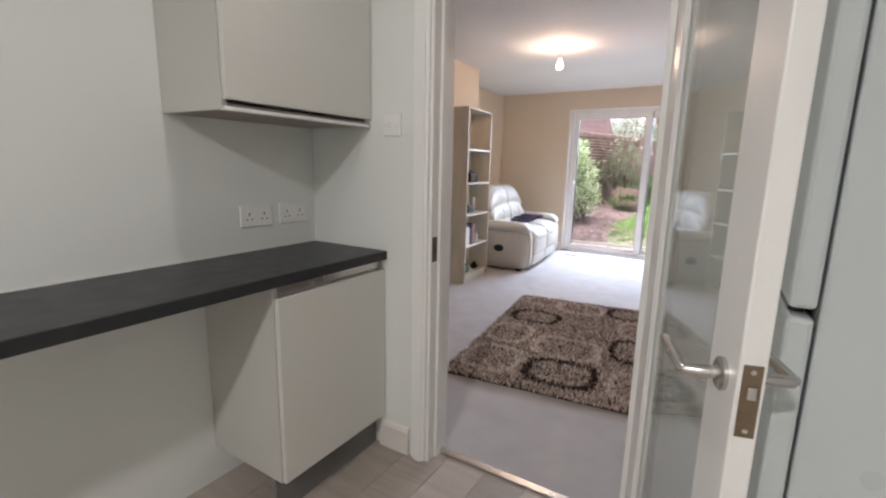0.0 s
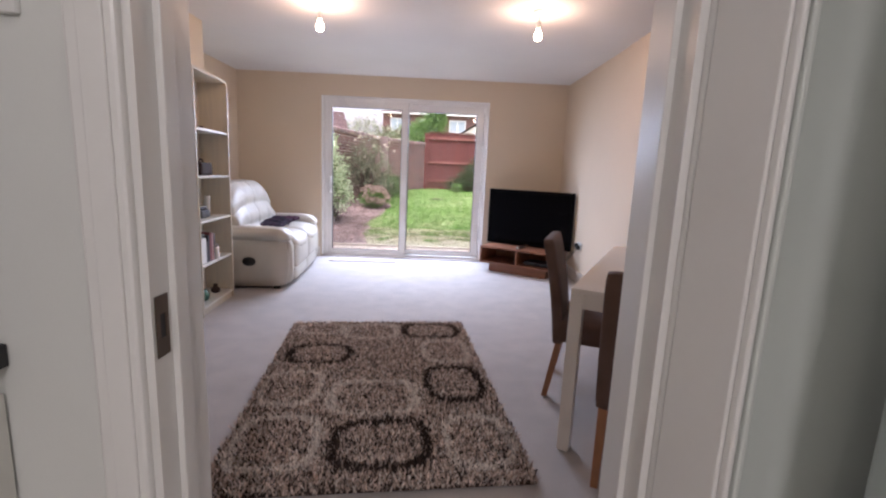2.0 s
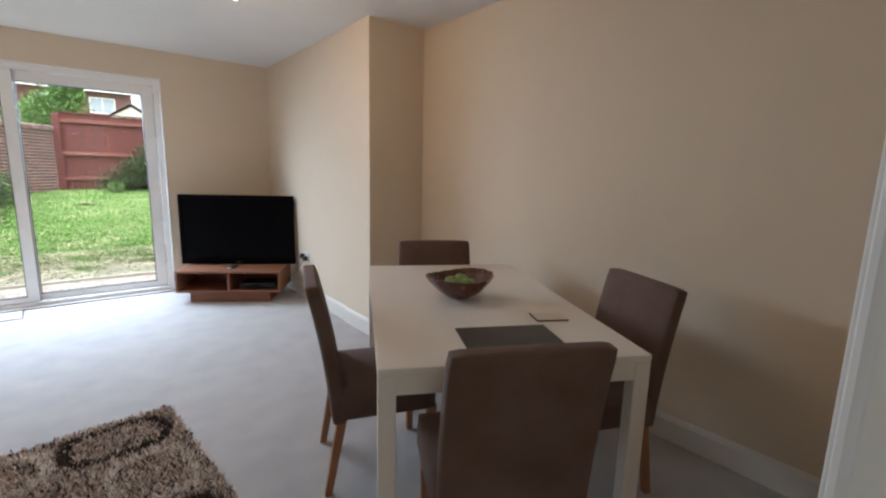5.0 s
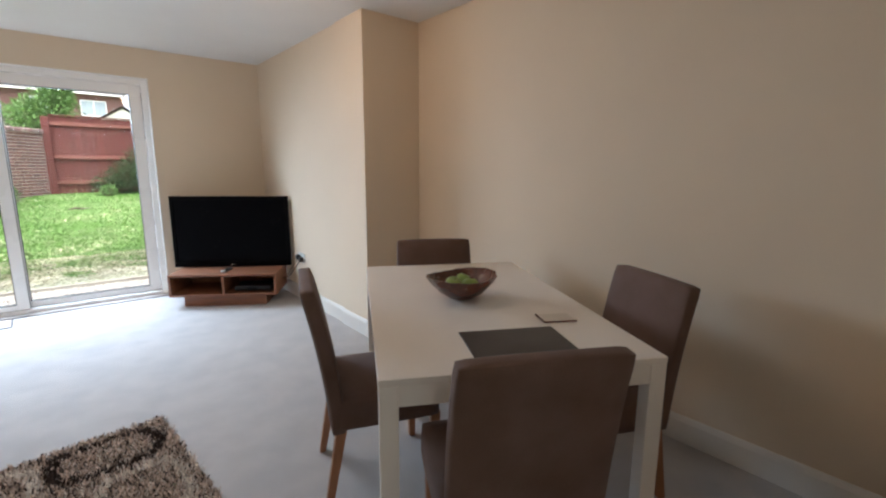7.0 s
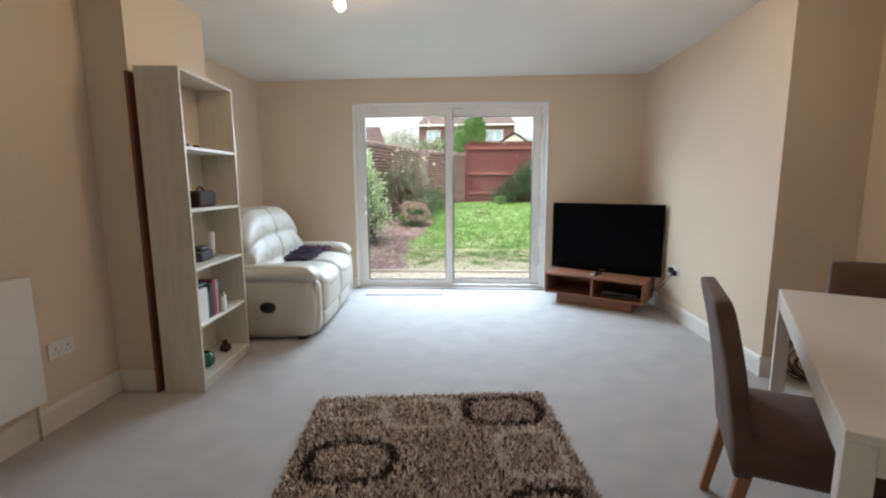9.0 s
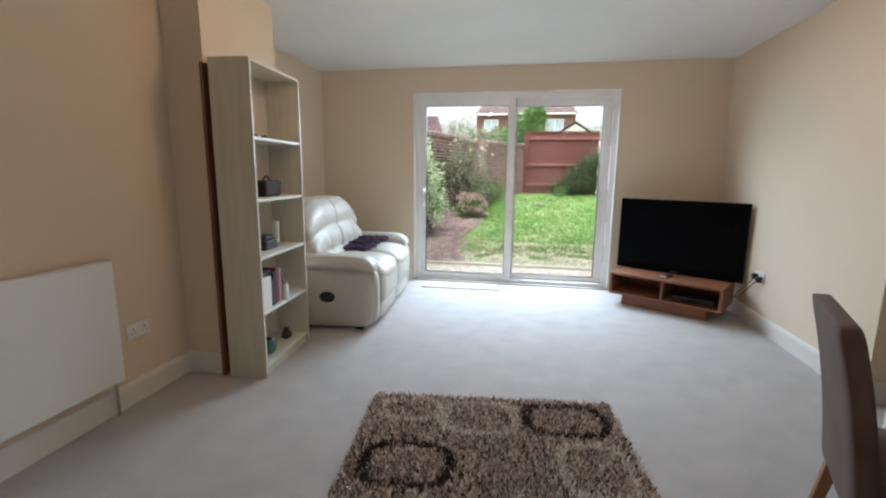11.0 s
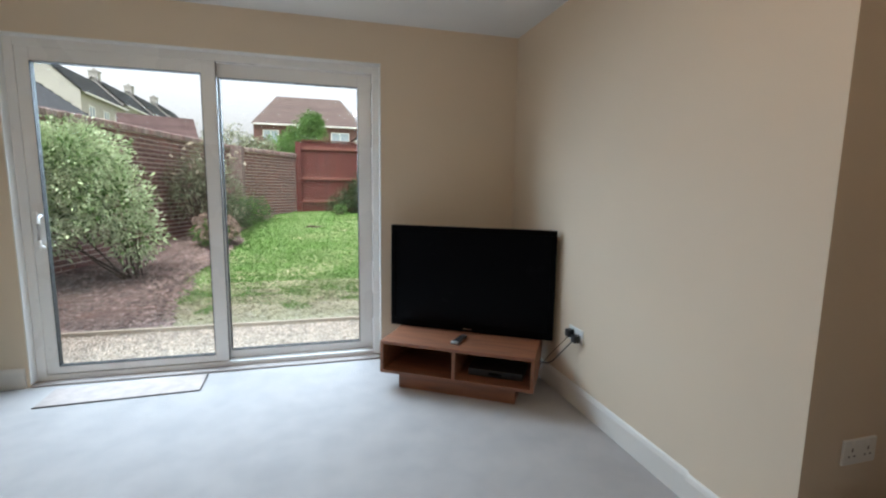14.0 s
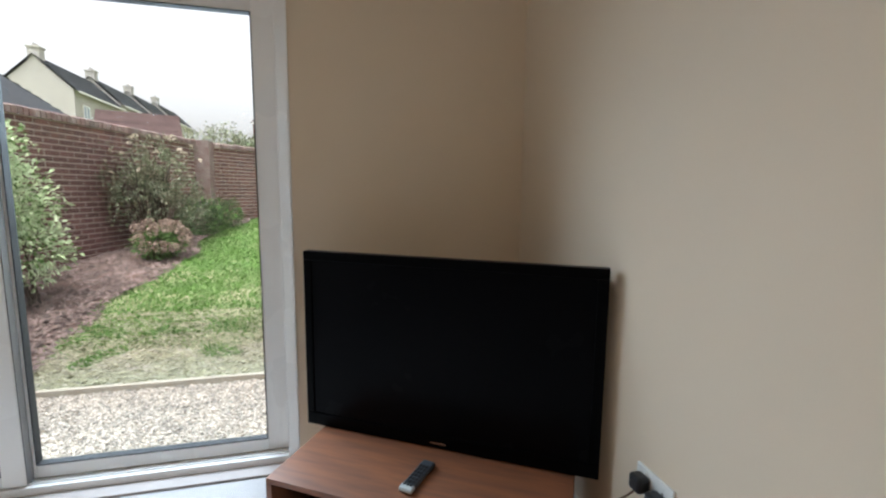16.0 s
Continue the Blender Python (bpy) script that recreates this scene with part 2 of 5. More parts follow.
    "bark": material("bark", (0.10, 0.075, 0.055), 0.9, vary=0.15, scale=12, fine=70, bump=0.8, depth=0.01, spread=(3, 3, 1)),
    "slate": material("slate", (0.028, 0.034, 0.042), 0.7, vary=0.1, scale=2, fine=30, bump=0.3, island=0.15),
    "tile_brown": material("tile_brown", (0.12, 0.085, 0.075), 0.8, vary=0.1, scale=2, fine=30, bump=0.3, island=0.15),
    "tile_red": material("tile_red", (0.16, 0.105, 0.10), 0.8, vary=0.1, scale=2, fine=30, bump=0.3, island=0.15),
    "render_cream": material("render_cream", (0.42, 0.405, 0.375), 0.85, vary=0.04, scale=1, fine=30, bump=0.2),
    "far_window": material("far_window", (0.35, 0.42, 0.47), 0.15, vary=0.05, bump=0.0),
    "wire": material("wire", (0.24, 0.16, 0.10), 0.4, 0.4, vary=0.1, bump=0.05),
    "green_glass": material("green_glass", (0.03, 0.13, 0.08), 0.2, vary=0.08, bump=0.0, coat=0.4),
    "dark_wood": material("dark_wood", (0.035, 0.014, 0.009), 0.8, vary=0.12, scale=20, fine=90, bump=0.15),
    "remote_grey": material("remote_grey", (0.07, 0.085, 0.10), 0.35, vary=0.03, bump=0.0),
    "render_white": material("render_white", (0.60, 0.58, 0.52), 0.85, vary=0.04, scale=1, fine=30, bump=0.2),
    "paper": material("paper", (0.74, 0.73, 0.70), 0.6, vary=0.03, bump=0.02),
    "book_red": material("book_red", (0.22, 0.05, 0.05), 0.5, vary=0.05, bump=0.05),
    "book_dark": material("book_dark", (0.05, 0.045, 0.05), 0.7, vary=0.05, bump=0.05),
    "book_pink": material("book_pink", (0.45, 0.28, 0.26), 0.5, vary=0.05, bump=0.05),
    "brown_strip": material("brown_strip", (0.22, 0.085, 0.05), 0.5, vary=0.08, scale=5, fine=40, bump=0.05, spread=(8, 8, 1)),
    "rubber": material("rubber", (0.03, 0.03, 0.03), 0.7, vary=0.05, bump=0.05),
    "pane": glass("pane"),
    "clear_glass": glass("clear_glass", (0.93, 0.96, 0.95), 0.02),
    "bulb_glow": glow("bulb_glow", (1.0, 0.78, 0.5), 14.0),
}


# ---- building helpers ----
def part(name, bm, mat, parent=None, label="", smooth=None):
    """One mesh object from a bmesh."""
    me = bpy.data.meshes.new(name)
    bm.normal_update()
    bm.to_mesh(me)
    bm.free()
    me.materials.append(M[mat])
    if smooth is not None:
        me.shade_smooth()
        if smooth < 180:
            me.set_sharp_from_angle(angle=radians(smooth))
    ob = new(name, me)
    ob.parent = parent
    return tagged(ob, label)


def structure(name, bm, mat, label="", parent=None, smooth=None):
    return tagged(part(name, bm, mat, parent, label, smooth), kind="" if parent else "structure")


def thing(name, label, category, m=None, group=""):
    ob = new(name)
    ob.empty_display_size = 0.1
    if m is not None:
        ob.matrix_basis = m
    return tagged(ob, label, category, group)


def box(bm, x0, y0, z0, x1, y1, z1, bevel=0.0, seg=2, m=None):
    """A block from corner to corner, its edges rounded."""
    r = bmesh.ops.create_cube(bm, size=1)
    vs = r["verts"]
    for v in vs:
        v.co = Vector(((x0 + x1) / 2 + v.co.x * (x1 - x0), (y0 + y1) / 2 + v.co.y * (y1 - y0), (z0 + z1) / 2 + v.co.z * (z1 - z0)))
    out = vs
    if bevel:
        es = list({e for v in vs for e in v.link_edges})
        r = bmesh.ops.bevel(bm, geom=es, offset=bevel, segments=seg, affect="EDGES", profile=0.5, clamp_overlap=True)
        out = list({v for f in r["faces"] for v in f.verts} | {v for v in vs if v.is_valid})
    if m is not None:
        bmesh.ops.transform(bm, matrix=m, verts=out)
    return out


def boxes(rows, bevel=0.0, seg=2):
    bm = bmesh.new()
    for r in rows:
        box(bm, *r, bevel=bevel, seg=seg)
    return bm


def one(*a, bevel=0.0, seg=2, m=None):
    bm = bmesh.new()
    box(bm, *a, bevel=bevel, seg=seg, m=m)
    return bm


def tube(bm, points, radius, sides=10, closed=False, radii=None):
    """A round bar along points."""
    pts = [Vector(p) for p in points]
    rings = []
    n = len(pts)
    up = Vector((0, 0, 1))
    for i, p in enumerate(pts):
        a = pts[(i - 1) % n] if (i or closed) else pts[0]
        b = pts[(i + 1) % n] if (i < n - 1 or closed) else pts[-1]
        d = (b - a).normalized()
        side = d.cross(up)
        if side.length < 1e-3:
            side = d.cross(Vector((1, 0, 0)))
        side.normalize()
        top = side.cross(d)
        r = radii[i] if radii else radius
        rings.append([bm.verts.new(p + side * math.cos(k * math.tau / sides) * r + top * math.sin(k * math.tau / sides) * r) for k in range(sides)])
    for i in range(n if closed else n - 1):
        a, b = rings[i], rings[(i + 1) % n]
        for k in range(sides):
            bm.faces.new((a[k], a[(k + 1) % sides], b[(k + 1) % sides], b[k]))
    if not closed:
        bm.faces.new(rings[0][::-1])
        bm.faces.new(rings[-1])
    return bm


def lathe(profile, sides=24, centre=(0, 0)):
    """A turned shape from (radius, height) rows."""
    bm = bmesh.new()
    rings = []
    for r, z in profile:
        rings.append([bm.verts.new((centre[0] + r * math.cos(k * math.tau / sides), centre[1] + r * math.sin(k * math.tau / sides), z)) for k in range(sides)])
    for a, b in zip(rings, rings[1:]):
        for k in range(sides):
            bm.faces.new((a[k], a[(k + 1) % sides], b[(k + 1) % sides], b[k]))
    bm.faces.new(rings[0][::-1])
    bm.faces.new(rings[-1])
    return bm


def cushion(bm, x0, y0, z0, x1, y1, z1, puff=0.03, n=8, r=0.05, m=None):
    """A soft block: round edges and bulging faces."""
    b2 = bmesh.new()
    bmesh.ops.create_cube(b2, size=2)
    bmesh.ops.subdivide_edges(b2, edges=b2.edges[:], cuts=n, use_grid_fill=True)
    h = Vector(((x1 - x0) / 2, (y1 - y0) / 2, (z1 - z0) / 2))
    c = Vector(((x1 + x0) / 2, (y1 + y0) / 2, (z1 + z0) / 2))
    for v in b2.verts:
        u = v.co.copy()
        p = Vector((u.x * h.x, u.y * h.y, u.z * h.z))
        inner = Vector((max(-h.x + r, min(h.x - r, p.x)), max(-h.y + r, min(h.y - r, p.y)), max(-h.z + r, min(h.z - r, p.z))))
        d = p - inner
        if d.length > 1e-6:
            p = inner + d.normalized() * r
        k = Vector(((1 - u.y ** 2) * (1 - u.z ** 2) * u.x, (1 - u.x ** 2) * (1 - u.z ** 2) * u.y, (1 - u.x ** 2) * (1 - u.y ** 2) * u.z))
        v.co = c + p + k * puff
    if m is not None:
        bmesh.ops.transform(b2, matrix=m, verts=b2.verts)
    me = bpy.data.meshes.new("soft")
    b2.to_mesh(me)
    b2.free()
    bm.from_mesh(me)
    bpy.data.meshes.remove(me)
    return bm


def prism(outline, z0, z1):
    """An upright block on a plan outline."""
    bm = bmesh.new()
    lo = [bm.verts.new((x, y, z0)) for x, y in outline]
    hi = [bm.verts.new((x, y, z1)) for x, y in outline]
    n = len(outline)
    bm.faces.new(lo[::-1])
    bm.faces.new(hi)
    for k in range(n):
        bm.faces.new((lo[k], lo[(k + 1) % n], hi[(k + 1) % n], hi[k]))
    bmesh.ops.recalc_face_normals(bm, faces=bm.faces)
    return bm


def mesh_from(name, verts, faces, mat, parent=None, kind="", label="", smooth=False):
    me = bpy.data.meshes.new(name)
    me.from_pydata(verts, [], faces)
    me.materials.append(M[mat])
    if smooth:
        me.shade_smooth()
    ob = new(name, me)
    ob.parent = parent
    return tagged(ob, label, kind=kind)


# ---- the large structure ----
# Living room: side walls with two set-backs, patio door wall at y 7, kitchen partition at y 1.56 to 1.66.
CEIL = 2.40
WL, PX, WN = -2.75, -2.19, -2.44          # left wall beyond the pier, pier face, near left wall
PY0, PY1 = 4.30, 5.05                      # the pier's extent
WR, WR2, RY = 1.58, 2.06, 4.70             # right wall, its recess, where it steps
DL, DR, DT = -1.655, 0.55, 2.135           # the patio door opening
KY0, KY1 = 1.56, 1.705
OL, OR, OT = -0.56, 0.228, 2.03            # the kitchen doorway
KL, KR, KB = -1.22, 1.35, -2.4             # kitchen walls

# left wall of the living room with its pier
structure("wall_west", prism([(WL, 7.0), (WL, PY1), (PX, PY1), (PX, PY0), (WN, PY0), (WN, KY1), (-3.0, KY1), (-3.0, 7.0)], 0, CEIL), "cream_paint", "plain cream painted wall with a boxed pier")
structure("wall_east", prism([(WR, 7.0), (WR, 5.12), (WR - 0.014, 5.118), (WR - 0.014, RY), (WR2, RY), (WR2, KY1), (2.5, KY1), (2.5, 7.0)], 0, CEIL), "cream_paint", "plain cream painted wall with a recess beside the dining table")
bm = bmesh.new()
box(bm, -3.0, 7.0, 0, DL, 7.28, CEIL)
box(bm, DR, 7.0, 0, 2.5, 7.28, CEIL)
box(bm, DL, 7.0, DT, DR, 7.28, CEIL)
structure("wall_north", bm, "cream_paint", "cream painted wall round the sliding patio door")
bm = bmesh.new()
box(bm, -3.0, KY0 + 0.05, 0, OL - 0.03, KY1, CEIL)
box(bm, OR + 0.03, KY0 + 0.05, 0, 2.5, KY1, CEIL)
box(bm, OL - 0.03, KY0 + 0.05, OT + 0.03, OR + 0.03, KY1, CEIL)
structure("wall_south", bm, "cream_paint", "cream painted partition with the kitchen doorway")
bm = bmesh.new()
box(bm, -3.0, KY0, 0, OL - 0.03, KY0 + 0.05, CEIL)
box(bm, OR + 0.03, KY0, 0, 2.5, KY0 + 0.05, CEIL)
box(bm, OL - 0.03, KY0, OT + 0.03, OR + 0.03, KY0 + 0.05, CEIL)
structure("kitchen_wall_north", bm, "kitchen_paint", "pale grey-white kitchen wall round the doorway")
structure("kitchen_wall_west", one(KL - 0.2, KB, 0, KL, KY0, CEIL), "kitchen_paint", "pale grey-white kitchen wall behind the worktop")
structure("kitchen_wall_east", one(KR, KB, 0, KR + 0.2, KY0, CEIL), "kitchen_paint", "pale grey-white kitchen wall")
structure("kitchen_wall_south", one(KL - 0.2, KB - 0.2, 0, KR + 0.2, KB, CEIL), "kitchen_paint", "pale grey-white kitchen wall")
structure("ceiling", one(-3.0, KY1, CEIL, 2.5, 7.28, CEIL + 0.15), "ceiling_paint", "white painted ceiling")
structure("kitchen_ceiling", one(KL - 0.2, KB - 0.2, CEIL, KR + 0.2, KY1, CEIL + 0.15), "ceiling_paint", "white painted kitchen ceiling")
structure("floor", one(-3.0, KY1 - 0.04, -0.12, 2.5, 7.0, 0.0), "carpet", "pale grey-beige fitted carpet")
structure("kitchen_floor", one(KL - 0.2, KB - 0.2, -0.12, KR + 0.2, KY1 - 0.04, -0.006), "plinth_grey", "floor under the kitchen's boards")
structure("threshold_strip", one(OL, KY1 - 0.065, 0.0, OR, KY1 - 0.025, 0.007, bevel=0.003), "metal", "thin metal strip between carpet and kitchen floor")


def skirting(x0, y0, x1, y1, nx, ny, h=0.13, name="baseboard", mat="skirting_paint"):
    """A skirting board along the foot of a wall, standing out towards (nx, ny)."""
    d = Vector((x1 - x0, y1 - y0, 0))
    ln = d.length
    bm = bmesh.new()
    prof = [(0, 0), (0.016, 0), (0.016, h - 0.025), (0.010, h - 0.008), (0.004, h), (0, h)]
    a = [bm.verts.new((x0 + nx * p, y0 + ny * p, z)) for p, z in prof]
    b = [bm.verts.new((x1 + nx * p, y1 + ny * p, z)) for p, z in prof]
    n = len(prof)
    bm.faces.new(a)
    bm.faces.new(b[::-1])
    for k in range(n):
        bm.faces.new((a[k], b[k], b[(k + 1) % n], a[(k + 1) % n]))
    bmesh.ops.recalc_face_normals(bm, faces=bm.faces)
    structure(name, bm, mat, "white painted skirting board")


skirting(WL, PY1, WL, 7.0, 1, 0)
skirting(PX, PY0, PX, PY1, 1, 0)
skirting(WN, PY0, PX + 0.016, PY0, 0, -1)
skirting(WN, KY1, WN, PY0 - 0.016, 1, 0)
skirting(WR, 5.12, WR, 7.0, -1, 0)
skirting(WR - 0.014, RY, WR - 0.014, 5.118, -1, 0)
skirting(WR - 0.03, RY, WR2, RY, 0, -1)
skirting(WR2, KY1, WR2, RY - 0.016, -1, 0)
skirting(WL + 0.016, 7.0, DL - 0.02, 7.0, 0, -1)
skirting(DR + 0.02, 7.0, WR - 0.016, 7.0, 0, -1)
skirting(WN + 0.016, KY1, OL - 0.10, KY1, 0, 1)
skirting(OR + 0.10, KY1, WR2 - 0.016, KY1, 0, 1)
skirting(KL + 0.4, KY0, OL - 0.10, KY0, 0, -1)


# ---- the kitchen doorway ----
def architrave(name, y, s):
    """A moulded frame of two posts and a head on one face of the doorway. s: which way it stands out."""
    for x0, x1 in ((OL - 0.085, OL - 0.012), (OR + 0.012, OR + 0.085)):
        a, b = sorted((y, y + s * 0.018))
        top = OT + 0.085
        rows = [(x0, a, 0, x1, b, top)]
        bm = boxes(rows, bevel=0.006)
        mid = (x0 + x1) / 2
        a2, b2 = sorted((y + s * 0.0175, y + s * 0.023))
        box(bm, mid - 0.014, a2, 0.0, mid + 0.022, b2, top - 0.03, bevel=0.002)
        structure(name, bm, "white_gloss", "white painted door architrave")
    a, b = sorted((y, y + s * 0.018))
    structure(name, one(OL - 0.012, a, OT + 0.012, OR + 0.012, b, OT + 0.085, bevel=0.005), "white_gloss", "white painted door architrave")


architrave("trim", KY0, -1)
architrave("trim", KY1, 1)
bm = bmesh.new()
box(bm, OL - 0.03, KY0 - 0.003, 0, OL, KY1 + 0.003, OT)
box(bm, OR, KY0 - 0.003, 0, OR + 0.03, KY1 + 0.003, OT)
box(bm, OL - 0.03, KY0 - 0.003, OT, OR + 0.03, KY1 + 0.003, OT + 0.03)
box(bm, OL, KY0 + 0.045, 0, OL + 0.012, KY1 - 0.065, OT, bevel=0.002)
box(bm, OR - 0.012, KY0 + 0.045, 0, OR, KY1 - 0.065, OT, bevel=0.002)
box(bm, OL + 0.012, KY0 + 0.045, OT - 0.012, OR - 0.012, KY1 - 0.065, OT, bevel=0.002)
structure("door_frame", bm, "white_gloss", "white painted door lining with stops")
keeper = thing("strike_plate", "small metal latch keeper let into the white door lining", "door hardware")
part("plate", boxes([(OL + 0.0005, KY0 + 0.004, 0.895, OL + 0.003, KY0 + 0.036, 0.925), (OL + 0.0005, KY0 + 0.004, 0.965, OL + 0.003, KY0 + 0.036, 0.995), (OL + 0.0005, KY0 + 0.004, 0.925, OL + 0.003, KY0 + 0.013, 0.965), (OL + 0.0005, KY0 + 0.028, 0.925, OL + 0.003, KY0 + 0.036, 0.965)]), "keeper_steel", keeper)
part("pocket", one(OL + 0.0005, KY0 + 0.013, 0.925, OL + 0.0015, KY0 + 0.028, 0.965), "plastic_black", keeper)


def glazed_door():
    """An open glazed door: local x runs from the hinges to the latch, y through its thickness, z up."""
    W, T, H = 0.762, 0.036, 1.98
    m = Matrix.Translation((DOOR_HX, DOOR_HY, 0.008)) @ Matrix.Rotation(radians(DOOR_TURN), 4, "Z")
    d = thing("door_1", "white painted glazed internal door standing open into the kitchen", "door", m)
    s = 0.105
    part("stile", one(0, -T / 2, 0, s, T / 2, H, bevel=0.003), "white_gloss", d)
    s2 = 0.125
    part("stile", one(W - s2, -T / 2, 0, W, T / 2, H, bevel=0.003), "white_gloss", d)
    part("rail", one(s, -T / 2, 0, W - s2, T / 2, 0.21, bevel=0.002), "white_gloss", d)
    part("rail", one(s, -T / 2, H - s, W - s2, T / 2, H, bevel=0.002), "white_gloss", d)
    bead = bmesh.new()
    for side in (-1, 1):
        for z0, z1, x0, x1 in ((0.21, 0.222, s, W - s2), (H - s - 0.012, H - s, s, W - s2), (0.222, H - s - 0.012, s, s + 0.012), (0.222, H - s - 0.012, W - s2 - 0.012, W - s2)):
            a, b = sorted((side * 0.004, side * (T / 2 - 0.004)))
            box(bead, x0, a, z0, x1, b, z1, bevel=0.003)
    part("glazing_bead", bead, "white_gloss", d)
    p = part("pane", one(s - 0.005, -0.003, 0.205, W - s2 + 0.005, 0.003, H - s + 0.005), "pane", d, "clear glass pane")
    p.visible_shadow = False
    # latch plate on the leading edge
    part("latch_plate", one(W + 0.0002, -0.0125, 0.895, W + 0.002, 0.0125, 1.005, bevel=0.0006), "brass", d, "tarnished brass latch plate")
    part("latch_bolt", one(W + 0.002, -0.006, 0.955, W + 0.009, 0.006, 0.975, bevel=0.002), "metal", d)
    for z in (0.905, 0.995):
        part("screw", lathe([(0.0001, 0), (0.004, 0), (0.004, 0.001), (0.0001, 0.0012)], 8), "metal", d).matrix_basis = Matrix.Translation((W + 0.002, 0, z)) @ Matrix.Rotation(radians(90), 4, "Y")
    for side in (-1, 1):
        h = bmesh.new()
        rose = lathe([(0.026, 0.0), (0.026, 0.006), (0.022, 0.009), (0.010, 0.0095), (0.010, 0.02)], 28)
        r = Matrix.Translation((W - 0.055, side * T / 2, 0.965)) @ Matrix.Rotation(radians(-90 * side), 4, "X")
        bmesh.ops.transform(rose, matrix=r, verts=rose.verts)
        part("rose", rose, "metal", d, "round chrome rose", smooth=40)
        tube(h, [(W - 0.055, side * (T / 2 + 0.006), 0.965), (W - 0.055, side * (T / 2 + 0.055), 0.965), (W - 0.058, side * (T / 2 + 0.058), 0.965), (W - 0.185, side * (T / 2 + 0.058), 0.965)], 0.0095, 14)
        part("door_handle", h, "metal", d, "chrome lever handle", smooth=50)
    for z in (0.2, 1.0, 1.75):
        part("hinge", tube(bmesh.new(), [(-0.004, T / 2 + 0.004, z), (-0.004, T / 2 + 0.004, z + 0.09)], 0.006, 10), "metal", d, smooth=50)
    return d


DOOR_HX, DOOR_HY, DOOR_TURN = 0.258, 1.545, -74.2
glazed_door()


# ---- the sliding patio door ----
def patio_door():
    d = thing("door_2", "white plastic sliding patio door with two large panes, closed", "patio door", Matrix.Translation((0, 0, 0)))
    F = 0.055
    y0, y1 = 7.065, 7.165
    part("frame", boxes([(DL, y0, 0.0, DL + F, y1, DT), (DR - F, y0, 0.0, DR, y1, DT), (DL + F, y0, DT - F, DR - F, y1, DT), (DL + F, y0, 0.0, DR - F, y1, 0.045)], bevel=0.003), "upvc", d)
    part("track", boxes([(DL + F, y0 + 0.02, 0.045, DR - F, y0 + 0.026, 0.056), (DL + F, y0 + 0.06, 0.045, DR - F, y0 + 0.066, 0.056)]), "metal", d)

    def sash(x0, x1, ya, yb, gx0, gx1, gz0, gz1, label):
        s = part("sash", boxes([(x0, ya, 0.05, gx0, yb, DT - F + 0.002), (gx1, ya, 0.05, x1, yb, DT - F + 0.002), (gx0, ya, gz1, gx1, yb, DT - F + 0.002), (gx0, ya, 0.05, gx1, yb, gz0)], bevel=0.004), "upvc", d, label)
        e = 0.008
        part("gasket", boxes([(gx0, ya - 0.001, gz0, gx0 + e / 2, yb + 0.001, gz1), (gx1 - e / 2, ya - 0.001, gz0, gx1, yb + 0.001, gz1), (gx0 + e / 2, ya - 0.001, gz0, gx1 - e / 2, yb + 0.001, gz0 + e / 2), (gx0 + e / 2, ya - 0.001, gz1 - e / 2, gx1 - e / 2, yb + 0.001, gz1)]), "rubber", s)
        p = part("pane", one(gx0 + 0.004, (ya + yb) / 2 - 0.003, gz0 + 0.004, gx1 - 0.004, (ya + yb) / 2 + 0.003, gz1 - 0.004), "pane", s, "clear glass pane")
        p.visible_shadow = False
        return s

    sash(DL + F, -0.52, 7.072, 7.112, -1.53, -0.605, 0.098, 2.0, "sliding sash with a white handle")
    sash(-0.59, DR - F, 7.122, 7.160, -0.51, 0.40, 0.106, 1.99, "fixed sash")
    h = bmesh.new()
    box(h, -1.585, 7.055, 0.86, -1.560, 7.0715, 1.10, bevel=0.004)
    tube(h, [(-1.545, 7.066, 0.88), (-1.545, 7.030, 0.89), (-1.545, 7.022, 0.93), (-1.545, 7.022, 1.03), (-1.545, 7.030, 1.07), (-1.545, 7.066, 1.08)], 0.012, 10)
    # Added strip: gives the sash edge its dark line by dulling the lamp's light.
    part("edge_dulling_strip", one(-0.5198, 7.074, 0.055, -0.516, 7.1115, DT - F), "plinth_grey", d, "added grey strip dulling the overlit sash edge")
    # Added strip that stops light leaking between the two sashes.
    part("gap_blocking_strip", one(-0.578, 7.110, 0.055, -0.532, 7.124, DT - F), "upvc", d)
    part("pull_handle", h, "upvc", d, "white pull handle", smooth=50)
    part("lock_cylinder", tube(bmesh.new(), [(-1.61, 7.0725, 1.02), (-1.61, 7.066, 1.02)], 0.010, 14), "plastic_black", d)


patio_door()
edge = boxes([(DL, 6.996, 0.02, DL + 0.006, 7.065, DT), (DR - 0.006, 6.996, 0.02, DR, 7.065, DT), (DL + 0.006, 6.996, DT - 0.006, DR - 0.006, 7.065, DT)])
structure("trim", edge, "white_gloss", "white painted reveal edge round the patio door")
structure("sill", one(DL, 6.99, 0.0, DR, 7.066, 0.012, bevel=0.003), "threshold_brown", "low grey-brown threshold under the patio door")


# ---- living room furniture ----
def chair(label, x, y, turn):
    """A high-backed upholstered dining chair; it faces local +y."""
    c = thing("dining_chair", label, "dining chair", Matrix.Translation((x, y, 0)) @ Matrix.Rotation(radians(turn), 4, "Z"), "chairs round the dining table")
    W = 0.225
    seat = cushion(bmesh.new(), -W, -0.22, 0.33, W, 0.20, 0.455, puff=0.010, r=0.02)
    part("seat", seat, "chair_suede", c, smooth=180)
    b = bmesh.new()
    cushion(b, -W + 0.003, -0.029, -0.12, W - 0.003, 0.029, 0.447, puff=0.005, r=0.014, n=14)
